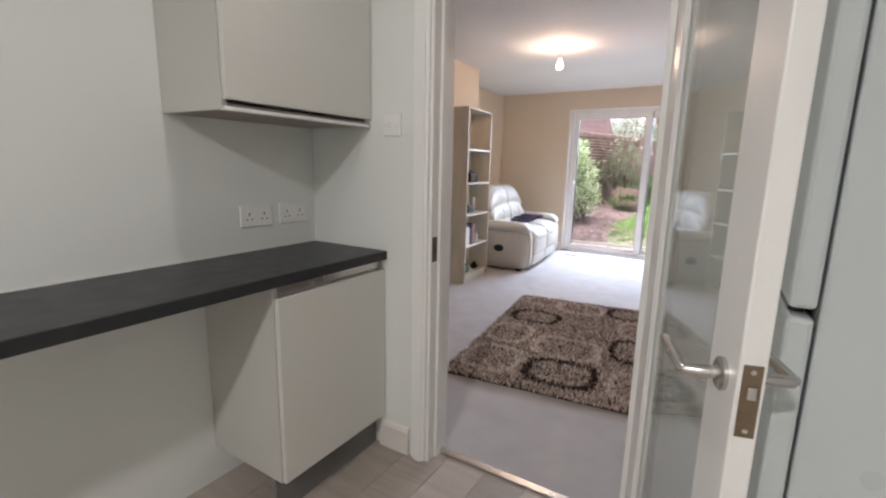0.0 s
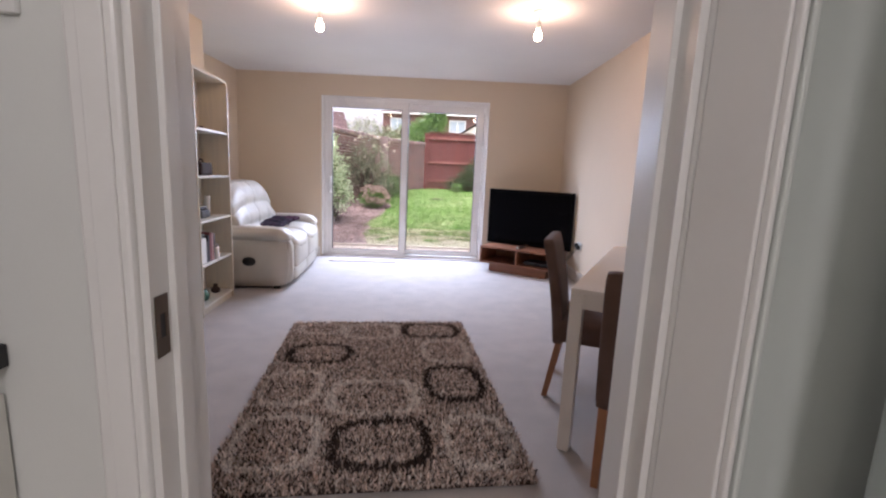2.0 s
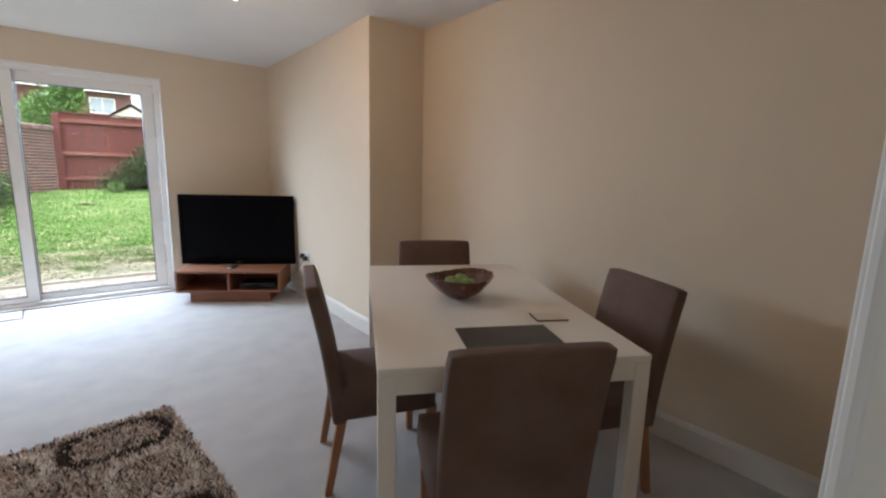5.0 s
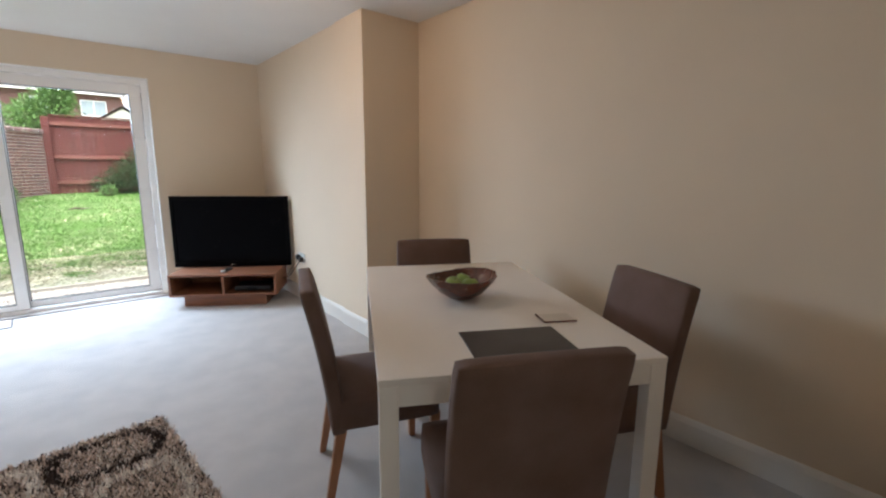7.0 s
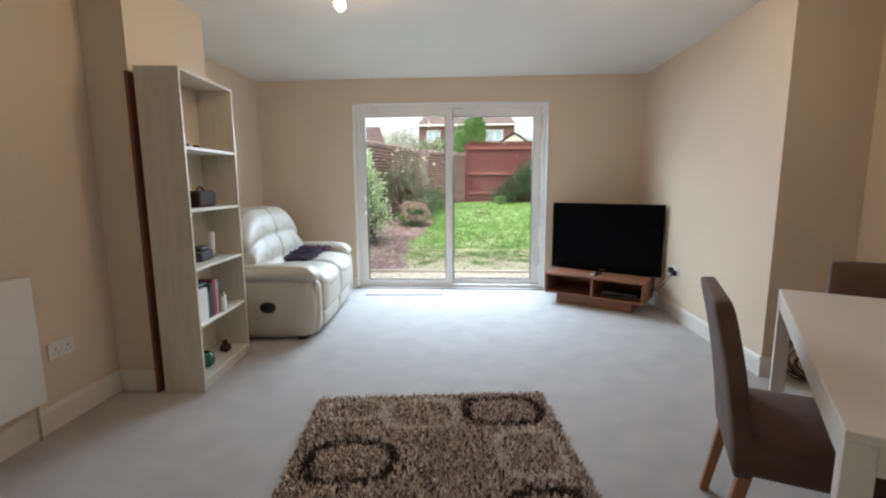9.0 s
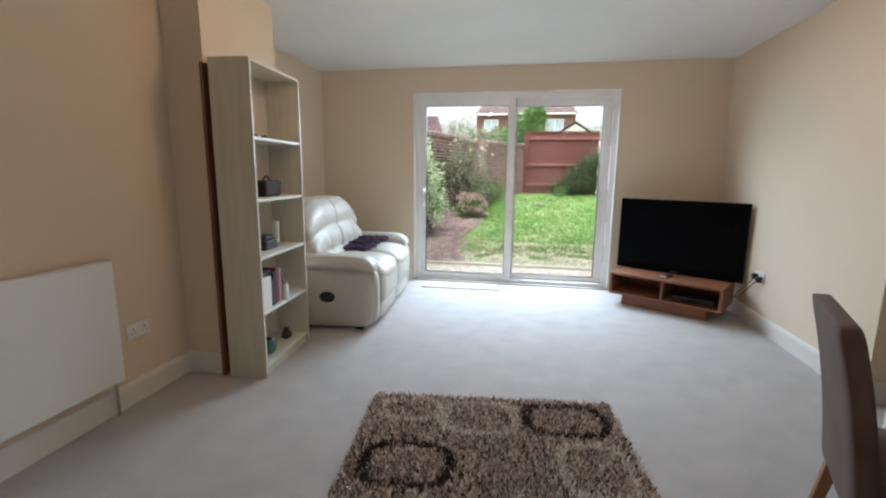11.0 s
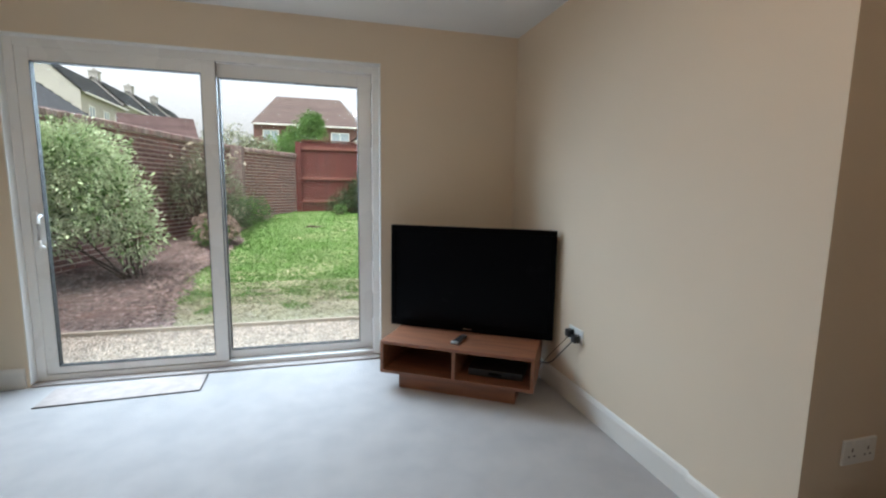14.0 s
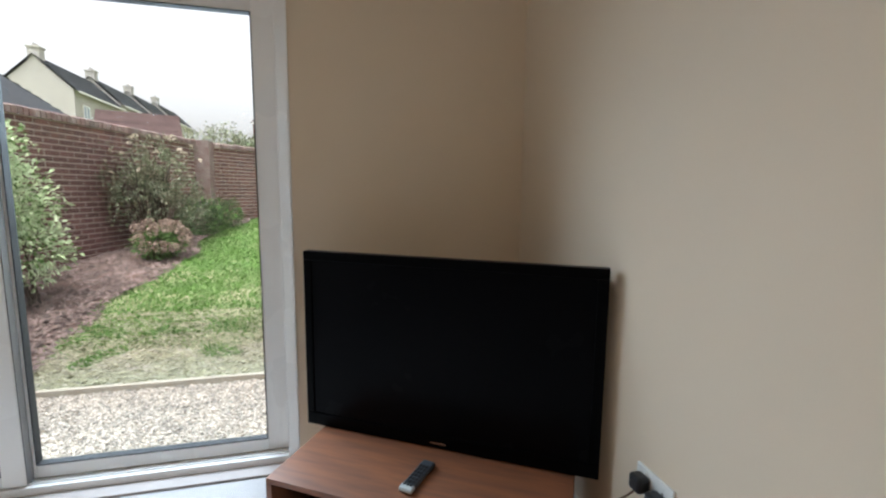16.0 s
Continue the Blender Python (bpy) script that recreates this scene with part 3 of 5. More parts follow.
    for v in b.verts:
        k = (v.co.z + 0.1) / 0.6
        v.co.y -= 0.065 * max(k, 0) ** 2
    bmesh.ops.transform(b, matrix=Matrix.Translation((0, -0.205, 0.438)) @ Matrix.Rotation(radians(4), 4, "X"), verts=b.verts)
    part("backrest", b, "chair_suede", c, smooth=180)
    for sx in (-1, 1):
        for sy in (-1, 1):
            leg = bmesh.new()
            x1, y1 = sx * (W - 0.035), sy * 0.185
            box(leg, x1 - 0.02, y1 - 0.02, 0.0, x1 + 0.02, y1 + 0.02, 0.345, bevel=0.004)
            for v in leg.verts:
                if v.co.z < 0.1:
                    v.co.x = x1 + (v.co.x - x1) * 0.72
                    v.co.y = y1 + (v.co.y - y1) * 0.72 + (-0.06 if sy < 0 else 0.0)
            part("leg", leg, "chair_leg", c)
    return c


TABLE = Matrix.Translation((1.185, 3.137, 0)) @ Matrix.Rotation(radians(TABLE_TURN), 4, "Z")


def table():
    L, W, H = TABLE_L, TABLE_W, 0.748
    t = thing("dining_table", "white four-legged dining table with a plain top", "dining table", TABLE)
    part("tabletop", one(-W / 2, -L / 2, H - 0.022, W / 2, L / 2, H, bevel=0.003), "table_white", t)
    s = 0.055
    a = 0.004
    part("apron", boxes([(-W / 2 + s, -L / 2 + a, H - 0.085, W / 2 - s, -L / 2 + a + 0.02, H - 0.0225), (-W / 2 + s, L / 2 - a - 0.02, H - 0.085, W / 2 - s, L / 2 - a, H - 0.0225),
                         (-W / 2 + a, -L / 2 + s, H - 0.085, -W / 2 + a + 0.02, L / 2 - s, H - 0.0225), (W / 2 - a - 0.02, -L / 2 + s, H - 0.085, W / 2 - a, L / 2 - s, H - 0.0225)]), "table_white", t)
    for sx in (-1, 1):
        for sy in (-1, 1):
            x0, x1 = sorted((sx * (W / 2 - 0.001), sx * (W / 2 - s)))
            y0, y1 = sorted((sy * (L / 2 - 0.001), sy * (L / 2 - s)))
            part("leg", one(x0, y0, 0.0, x1, y1, H - 0.0225, bevel=0.003), "table_white", t)
    return t


table()
CH = "dining chair in brown suede fabric with tapered wooden legs"
for lab, x, y, turn in CHAIRS:
    chair(lab, x, y, turn)


def tv_stand():
    """A low walnut bench with two open bays on a set-back plinth; front towards local -y."""
    s = thing("tv_stand", "low walnut television stand with two open compartments, in the corner", "tv stand", STAND)
    W, D, Z0, Z1, t = 0.97, 0.47, 0.105, 0.315, 0.02
    w = W / 2
    part("top", one(-w, 0, Z1 - t, w, D, Z1, bevel=0.0015), "walnut", s)
    part("bottom", one(-w, 0, Z0, w, D, Z0 + t, bevel=0.0015), "walnut", s)
    for x in (-w, w - t):
        part("side", one(x, 0.0005, Z0 + t, x + t, D, Z1 - t), "walnut", s)
    part("divider", one(-t / 2, 0.002, Z0 + t, t / 2, D - 0.01, Z1 - t), "walnut", s)
    part("back", one(-w + t, D - 0.012, Z0 + t, w - t, D, Z1 - t), "walnut", s)
    part("plinth", one(-w + 0.11, 0.05, 0.0, w - 0.11, D - 0.04, Z0, bevel=0.0015), "walnut", s)
    return s


STAND = Matrix.Translation((0.885, 6.235, 0)) @ Matrix.Rotation(radians(-32.5), 4, "Z")
tv_stand()


def television():
    m = STAND @ Matrix.Translation((0.0, 0.385, 0.315))
    t = thing("television", "large black flat television, switched off, standing on the walnut stand", "television", m)
    W, Z0, Z1 = 0.560, -0.008, 0.712
    part("stand_base", one(-0.25, -0.03, 0.0, 0.25, 0.075, 0.012, bevel=0.005), "tv_black", t)
    part("neck", one(-0.09, 0.036, 0.012, 0.09, 0.07, 0.30, bevel=0.005), "tv_black", t)
    f = 0.035
    part("bezel", boxes([(-W, -0.045, Z0 + 0.013, W, -0.005, Z0 + 0.065), (-W, -0.045, Z1 - f, W, -0.005, Z1), (-W, -0.045, Z0 + 0.065, -W + f, -0.005, Z1 - f), (W - f, -0.045, Z0 + 0.065, W, -0.005, Z1 - f)], bevel=0.004), "tv_black", t)
    part("screen", one(-W + f, -0.039, Z0 + 0.065, W - f, -0.008, Z1 - f), "tv_screen", t)
    part("back_shell", one(-W + 0.05, -0.005, Z0 + 0.014, W - 0.05, 0.035, Z1 - 0.01, bevel=0.02), "plastic_black", t)
    part("badge", one(-0.030, -0.0465, Z0 + 0.030, 0.030, -0.0452, Z0 + 0.037), "metal", t, "small silver maker's badge")


television()


def bookcase():
    """A narrow open bookcase; local x along its width, front towards -y."""
    b = thing("bookcase", "tall narrow pale wood bookcase with open shelves, partly filled", "bookcase", CASE)
    W, D, H, t = 0.64, 0.242, 1.885, 0.018
    part("side_panel", one(0, 0, 0, t, D, H, bevel=0.001), "shelf_birch", b)
    part("side_panel", one(W - t, 0, 0, W, D, H, bevel=0.001), "shelf_birch", b)
    part("top_panel", one(t, 0.0, H - t, W - t, D, H), "shelf_birch", b)
    part("back_panel", one(t, D - 0.005, 0.05, W - t, D, H - t), "shelf_birch", b)
    for k, z in enumerate(SHELVES):
        part("shelf", one(t, 0.006, z - t, W - t, D - 0.005, z, bevel=0.001), "shelf_edge", b)
    part("kickboard", one(t, 0.02, 0.0, W - t, 0.035, SHELVES[0] - t), "shelf_birch", b)
    return b


SHELVES = [0.075, 0.41, 0.755, 1.10, 1.46]
CASE = Matrix.Translation((-1.895, 4.285, 0)) @ Matrix.Rotation(radians(94), 4, "Z")
bookcase()
# Thin dark brown strip between the bookcase and the wall.
bb = thing("board", "thin dark brown strip behind the bookcase", "board")
part("panel", one(-2.187, 4.262, 0.0, -2.170, 4.50, 1.86, bevel=0.001), "brown_strip", bb)


def sofa():
    """A two-seat leather recliner. Local x runs along its length, the seat faces -y."""
    s = thing("sofa", "cream leather two-seat recliner sofa against the wall", "sofa", SOFA)
    L, A = 1.55, 0.20
    for k, x in enumerate((0.0, L - A)):
        out = -1 if k == 0 else 1
        arm = bmesh.new()
        cushion(arm, x + 0.012, 0.015, 0.03, x + A - 0.012, 0.86, 0.50, puff=0.010, r=0.045, n=10)
        for v in arm.verts:
            # the front corner swells outwards and tucks in at the foot
            f = max(0.0, 1 - (v.co.y - 0.0) / 0.22)
            v.co.y -= 0.03 * f * math.sin(math.pi * max(0.0, min(1.0, v.co.z / 0.5)))
        a = part("arm", arm, "leather", s, smooth=180)
        pad = bmesh.new()
        cushion(pad, x - 0.010, -0.02, 0.485, x + A + 0.012, 0.80, 0.60, puff=0.014, r=0.055, n=14)
        for v in pad.verts:
            f = max(0.0, 1 - (v.co.y + 0.03) / 0.16)
            v.co.z -= 0.03 * f ** 2
        part("arm_pad", pad, "leather", a, smooth=180)
        scroll = bmesh.new()
        cushion(scroll, x + 0.05, -0.035, 0.06, x + A - 0.03, 0.06, 0.475, puff=0.012, r=0.035, n=8)
        part("arm_front", scroll, "leather", a, smooth=180)
        if k == 0:
            lever = bmesh.new()
            tube(lever, [(x + 0.0, 0.35 + 0.055 * math.cos(q * math.tau / 18), 0.28 + 0.035 * math.sin(q * math.tau / 18)) for q in range(18)], 0.009, 8, closed=True)
            box(lever, x - 0.004, 0.300, 0.250, x + 0.02, 0.400, 0.310, bevel=0.004)
            part("recline_lever", lever, "plastic_black", a, "oval black recliner lever", smooth=60)
    w = (L - 2 * A) / 2
    part("base", one(A, 0.07, 0.045, L - A, 0.85, 0.22, bevel=0.02), "plastic_black", s)
    for k in range(4):
        part("foot", one(0.06 if k % 2 else L - 0.12, 0.08 if k < 2 else 0.76, 0.0, 0.12 if k % 2 else L - 0.06, 0.14 if k < 2 else 0.82, 0.045), "plastic_black", s)
    for k in range(2):
        x = A + k * w
        c = bmesh.new()
        cushion(c, x + 0.003, -0.055, 0.40, x + w - 0.003, 0.60, 0.52, puff=0.026, r=0.055, n=16)
        for v in c.verts:
            # the seat rolls over its front edge
            f = max(0.0, 1 - (v.co.y + 0.06) / 0.2)
            v.co.z -= 0.045 * f ** 2
            v.co.z += 0.004 * math.sin(v.co.x * 31 + v.co.y * 9)
        part("seat_cushion", c, "leather", s, smooth=180)
        f = bmesh.new()
        cushion(f, x + 0.004, -0.062, 0.185, x + w - 0.004, 0.08, 0.43, puff=0.016, r=0.035, n=10)
        part("footrest_panel", f, "leather", s, smooth=180)
        g = bmesh.new()
        cushion(g, x + 0.005, -0.045, 0.05, x + w - 0.005, 0.08, 0.20, puff=0.012, r=0.03, n=8)
        part("footrest_flap", g, "leather", s, smooth=180)
    xb0, w2 = A - 0.12, (L - 2 * A + 0.14) / 2
    for k in range(2):
        b = bmesh.new()
        x0 = xb0 + k * w2
        cushion(b, x0 + 0.002, 0.42, 0.40, x0 + w2 - 0.002, 0.68, 1.02, puff=0.008, r=0.028, n=30)
        for v in b.verts:
            h = (v.co.z - 0.40) / 0.6
            u = (v.co.x - x0) / w2
            side = u if k == 1 else 1 - u
            front = min(1.0, max(0.0, (0.58 - v.co.y) / 0.14))
            # three bolsters one above the other, a shallow seam down the middle of each
            roll = abs(math.sin(math.pi * 3 * max(0.0, min(1.0, h)) ** 0.95)) ** 0.5
            v.co.y += 0.16 * h - 0.040 * front * roll + 0.012 * front * math.exp(-((u - 0.5) / 0.05) ** 2) * (h < 0.66)
            # the outer shoulder slopes away
            v.co.z -= 0.17 * max(0.0, side - 0.45) ** 2 / 0.3 * max(0.0, h - 0.2) * 1.25
            v.co.x += (-1 if k == 0 else 1) * 0.03 * max(0.0, side - 0.5) * math.sin(math.pi * 2.5 * h)
            # creases that fan in to the middle
            v.co.y += 0.006 * front * noise.noise((v.co.x * 9, v.co.z * 14, 3.0 + k))
        part("back_cushion", b, "leather", s, smooth=180)
    part("back_shell", one(0.05, 0.78, 0.03, L - 0.05, 0.86, 0.86, bevel=0.03), "leather", s)
    return s


SOFA = Matrix.Translation((-1.545, 5.18, 0)) @ Matrix.Rotation(radians(94.5), 4, "Z")
sofa()


# ---- kitchen ----
def base_unit():
    u = thing("base_unit", "white handleless kitchen base cupboard on a dark grey plinth", "kitchen cupboard")
    x0, x1, y0, y1 = KL + 0.004, -0.815, 1.0, KY0 - 0.004
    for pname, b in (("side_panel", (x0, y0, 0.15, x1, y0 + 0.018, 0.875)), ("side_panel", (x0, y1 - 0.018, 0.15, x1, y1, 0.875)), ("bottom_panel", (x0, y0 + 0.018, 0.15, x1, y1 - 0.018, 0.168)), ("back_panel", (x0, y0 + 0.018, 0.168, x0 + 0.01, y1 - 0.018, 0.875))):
        part(pname, one(*b), "cabinet_shaded", u)
    part("door", one(x1 + 0.002, y0 + 0.002, 0.155, x1 + 0.021, y1 - 0.002, 0.835, bevel=0.002), "cabinet", u)
    part("handle_rail", one(x1 - 0.02, y0 + 0.019, 0.835, x1 - 0.004, y1 - 0.019, 0.875), "metal", u)
    part("plinth", one(x1 - 0.05, y0, 0.0, x1 - 0.034, y1, 0.15), "plinth_grey", u)


base_unit()
wt = thing("worktop", "long charcoal laminate worktop along the kitchen wall", "worktop")
part("slab", one(KL + 0.002, -0.9, 0.878, -0.7875, KY0 - 0.002, 0.916, bevel=0.002), "worktop", wt)
part("front_edge", one(-0.787, -0.9, 0.879, -0.785, KY0 - 0.002, 0.915, bevel=0.0008), "worktop", wt)
part("upstand_seal", one(KL + 0.0025, -0.9, 0.9165, KL + 0.006, KY0 - 0.002, 0.920), "plastic_white", wt, "thin pale sealant line along the wall")
sup = thing("end_panel", "plain white panel holding up the far end of the worktop", "panel")
part("panel", one(KL + 0.004, -0.9, 0.0, -0.82, -0.88, 0.877), "cabinet_shaded", sup)


def wall_unit():
    u = thing("wall_unit", "white handleless kitchen wall cupboard above the worktop", "kitchen cupboard")
    x0, x1, y0, y1, z0, z1 = KL + 0.002, -0.885, 0.91, KY0 - 0.004, 1.43, 2.15
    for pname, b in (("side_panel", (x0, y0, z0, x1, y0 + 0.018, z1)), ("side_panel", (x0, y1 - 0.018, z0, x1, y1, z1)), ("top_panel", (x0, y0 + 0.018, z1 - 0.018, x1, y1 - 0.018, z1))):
        part(pname, one(*b), "cabinet_shaded", u)
    part("bottom", one(x0, y0 + 0.0185, z0 + 0.001, x1 + 0.0, y1 - 0.0185, z0 + 0.018), "cabinet_under_shaded", u, "underside with its shade put into a brown-grey colour")
    part("handle_rail", one(x1 - 0.012, y0 + 0.002, z0 - 0.003, x1 + 0.016, y1 - 0.002, z0 + 0.008, bevel=0.001), "plastic_white", u, "pale grip rail")
    part("door", one(x1 + 0.002, y0 + 0.002, z0 + 0.028, x1 + 0.021, y1 - 0.002, z1 - 0.002, bevel=0.002), "cabinet", u)


wall_unit()


def socket(name, label, m, gangs=2):
    """A plastic wall plate; local x across, z up, front towards -y."""
    s = thing(name, label, "socket", m)
    w = 0.073 if gangs == 2 else 0.043
    part("plate", one(-w, -0.009, -0.043, w, 0.0, 0.043, bevel=0.003), "plastic_white", s)
    for k in range(gangs):
        x = (k - (gangs - 1) / 2) * 0.07
        part("switch", one(x - 0.006, -0.0125, 0.020, x + 0.006, -0.009, 0.034, bevel=0.001), "plastic_white", s)
        pins = boxes([(x - 0.003, -0.0098, 0.002, x + 0.003, -0.0088, 0.014), (x - 0.016, -0.0098, -0.016, x - 0.008, -0.0088, -0.011), (x + 0.008, -0.0098, -0.016, x + 0.016, -0.0088, -0.011)])
        part("pin_holes", pins, "plinth_grey", s)
    return s


west = Matrix.Rotation(radians(90), 4, "Z")
socket("socket", "white double socket on the wall above the worktop", Matrix.Translation((KL, 1.243, 1.06)) @ west)
socket("socket", "white double socket on the wall above the worktop", Matrix.Translation((KL, 1.43, 1.06)) @ west)
sw = thing("light_switch", "white plastic isolator switch beside the doorway", "switch", Matrix.Translation((-0.752, KY0, 1.435)))
part("plate", one(-0.043, -0.010, -0.043, 0.043, 0.0, 0.043, bevel=0.003), "plastic_white", sw)
part("rocker", one(-0.026, -0.0145, -0.010, -0.010, -0.010, 0.012, bevel=0.002), "plastic_white", sw)
part("fuse_carrier", one(0.006, -0.0125, -0.012, 0.026, -0.010, 0.010, bevel=0.001), "plastic_white", sw)
part("screw", one(-0.034, -0.0115, -0.002, -0.030, -0.010, 0.002), "metal", sw)


def fridge():
    f = thing("fridge_freezer", "tall white fridge freezer with plain doors, beside the open door", "fridge")
    x0, x1, y0, y1 = FRIDGE
    part("body", one(x0 + 0.045, y0, 0.03, x1, y1, 1.84, bevel=0.006), "fridge", f)
    part("freezer_door", one(x0, y0 + 0.002, 0.06, x0 + 0.041, y1 - 0.002, 1.028, bevel=0.008), "fridge", f, "lower white door")
    part("fridge_door", one(x0, y0 + 0.002, 1.045, x0 + 0.041, y1 - 0.002, 1.835, bevel=0.008), "fridge", f, "upper white door")
    part("grip", one(x0 + 0.006, y0 + 0.05, 1.029, x0 + 0.03, y1 - 0.03, 1.043), "plastic_black", f)
    for k in range(4):
        part("foot", one(x0 + (0.07 if k % 2 else 0.5), (y0 + 0.04) if k < 2 else (y1 - 0.09), 0.0, x0 + (0.12 if k % 2 else 0.55), (y0 + 0.09) if k < 2 else (y1 - 0.04), 0.031), "plastic_black", f)


fridge()


# ---- pendants, radiator, sockets ----
def pendant(x, y, z):
    p = thing("pendant_light", "lit bare bulb on a short flex below a ceiling rose", "pendant light", group="pendants over the living room")
    part("ceiling_rose", lathe([(0.048, CEIL - 0.0005), (0.048, CEIL - 0.008), (0.03, CEIL - 0.022), (0.008, CEIL - 0.026)], 24, (x, y)), "plastic_white", p, smooth=40)
    part("flex", tube(bmesh.new(), [(x, y, CEIL - 0.024), (x, y, z + 0.088)], 0.0035, 8), "plastic_white", p)
    part("lamp_holder", lathe([(0.008, z + 0.095), (0.017, z + 0.085), (0.018, z + 0.045), (0.015, z + 0.043)], 18, (x, y)), "plastic_white", p, smooth=40)
    b = part("bulb", lathe([(0.013, z + 0.043), (0.014, z + 0.03), (0.026, z + 0.008), (0.030, z - 0.008), (0.026, z - 0.024), (0.014, z - 0.036), (0.002, z - 0.039)], 20, (x, y)), "bulb_glow", p, "glowing bulb", smooth=180)
    b.visible_shadow = False


for b in BULBS:
    pendant(*b)


def radiator():
    r = thing("radiator", "white panel radiator on the cream wall", "radiator")
    x, y0, y1, z0, z1 = WN, 2.77, 3.77, 0.19, 0.82
    bm = one(x + 0.055, y0, z0, x + 0.072, y1, z1, bevel=0.005, seg=3)
    part("front_panel", bm, "plastic_white", r)
    part("top_grille", one(x + 0.015, y0, z1 - 0.012, x + 0.0545, y1, z1 - 0.002, bevel=0.002), "plastic_white", r)
    part("side_panel", one(x + 0.015, y1 - 0.004, z0 + 0.01, x + 0.0545, y1, z1 - 0.0125), "plastic_white", r)
    part("side_panel", one(x + 0.015, y0, z0 + 0.01, x + 0.0545, y0 + 0.004, z1 - 0.0125), "plastic_white", r)
    for y in (y0 + 0.15, y1 - 0.15):
        part("bracket", one(x, y - 0.02, z0 + 0.05, x + 0.0545, y + 0.02, z1 - 0.05), "plastic_white", r)
    part("pipe", tube(bmesh.new(), [(x + 0.04, y1 - 0.03, z0 + 0.012), (x + 0.04, y1 - 0.03, 0.0)], 0.0075, 10), "metal", r)


radiator()
east = Matrix.Rotation(radians(-90), 4, "Z")
socket("socket", "white double socket low on the wall beside the radiator", Matrix.Translation((WN, 3.94, 0.40)) @ west)


# ---- the garden ----
def ground_z(y):
    return -0.05 if y < 8.2 else -0.05 + 0.0763 * (y - 8.2)
# The ground is one sheet: a gravel strip by the house, a lawn that rises, a bed along the wall.
random.seed(11)
xs = [-600, -120, -30, -8] + [-4.5 + 0.25 * k for k in range(35)] + [6, 12, 40, 150, 600]
ys = [7.285, 7.8, 8.22] + [8.4 + 0.3 * k for k in range(31)] + [19, 24, 40, 90, 250, 900]


def bumpy(x, y):
    return 0.018 * noise.noise((x * 1.3, y * 1.3, 0)) + 0.01 * noise.noise((x * 4, y * 4, 3)) if 8.3 < y < 18 and -5 < x < 5 else 0.0


verts = [(x, y, (ground_z(y) if y < 17.4 else 0.652) - 0.02 + bumpy(x, y)) for y in ys for x in xs]
nx = len(xs)
faces = [(j * nx + i, j * nx + i + 1, (j + 1) * nx + i + 1, (j + 1) * nx + i) for j in range(len(ys) - 1) for i in range(nx - 1)]
mesh_from("ground", verts, faces, "lawn_soil", kind="structure", label="uneven garden lawn rising gently away from the house", smooth=True)

WALL_A0, WALL_A1, WALL_B1 = (-3.95, 7.6), (-1.80, 15.25), (-0.50, 17.05)


def wall_x(y):
    """The garden wall's face at a depth."""
    if y < WALL_A1[1]:
        return WALL_A0[0] + (WALL_A1[0] - WALL_A0[0]) * (y - WALL_A0[1]) / (WALL_A1[1] - WALL_A0[1])
    return WALL_A1[0] + (WALL_B1[0] - WALL_A1[0]) * (y - WALL_A1[1]) / (WALL_B1[1] - WALL_A1[1])


def bed_x(y):
    """Where the bed meets the lawn."""
    return -1.42 + 0.10 * math.sin(y * 1.7) + 0.05 * math.sin(y * 4.1) + (0.12 * max(0, y - 14) ** 1.5 * 0.5 if y > 14 else 0)


bm = bmesh.new()
prev = None
for k in range(64):
    y = 8.22 + k * 0.14
    a, b = wall_x(y) - 0.05, bed_x(y)
    if b - a < 0.05:
        break
    row = [bm.verts.new((a + (b - a) * u / 8, y, ground_z(y) + 0.012 * (1 - (u / 8) ** 6) + 0.02 * noise.noise((a + u, y * 2, 1)) * (u < 8) - (0.014 if u == 8 else 0))) for u in range(9)]
    if prev:
        for u in range(8):
            bm.faces.new((prev[u], prev[u + 1], row[u + 1], row[u]))
    prev = row
structure("flower_bed", bm, "soil", "dark bark-strewn planting bed along the garden wall", smooth=180)
structure("gravel_bed", one(-6, 7.285, -0.3, 5.5, 8.22, -0.062), "timber_pale", "bed under the gravel by the house")
ed = thing("edging_board", "pale timber board edging the gravel strip", "edging")
part("board", one(-3.8, 8.225, -0.2, 4.5, 8.262, -0.015, bevel=0.004), "timber_pale", ed)


def scatter(name, count, where, make, mat, label, smooth=False):
    """Many small loose pieces in one mesh. where() gives a place, make(r) gives local points and faces."""
    vs, fs = [], []
    for _ in range(count):
        p = where()
        if p is None:
            continue
        lv, lf = make()
        o = len(vs)
        vs += [(p[0] + v[0], p[1] + v[1], p[2] + v[2]) for v in lv]
        fs += [tuple(o + i for i in f) for f in lf]
    return mesh_from(name, vs, fs, mat, kind="stuff", label=label, smooth=smooth)


R = random.uniform


def pebble(lo=0.006, hi=0.0135):
    r = R(lo, hi)
    a = R(0, 6.28)
    k = R(0.6, 1.0)
    top = R(0.5, 0.8) * r
    ring = [(r * math.cos(a + q * 1.2566) * R(0.8, 1.1), r * k * math.sin(a + q * 1.2566) * R(0.8, 1.1), 0.0) for q in range(5)]
    tops = [(p[0] * 0.55, p[1] * 0.55, top) for p in ring]
    return ring + tops, [(i, (i + 1) % 5, 5 + (i + 1) % 5, 5 + i) for i in range(5)] + [(5, 6, 7, 8, 9)]


def gravel_spot():
    return (R(-3.2, 1.6), R(7.29, 8.22), -0.062 + R(0, 0.012))


scatter("gravel", 30000, gravel_spot, pebble, "gravel", "pale mixed gravel in a strip by the house")


def chip():
    a, ln, w = R(0, 6.28), R(0.015, 0.045), R(0.006, 0.014)
    c, s = math.cos(a) * ln, math.sin(a) * ln
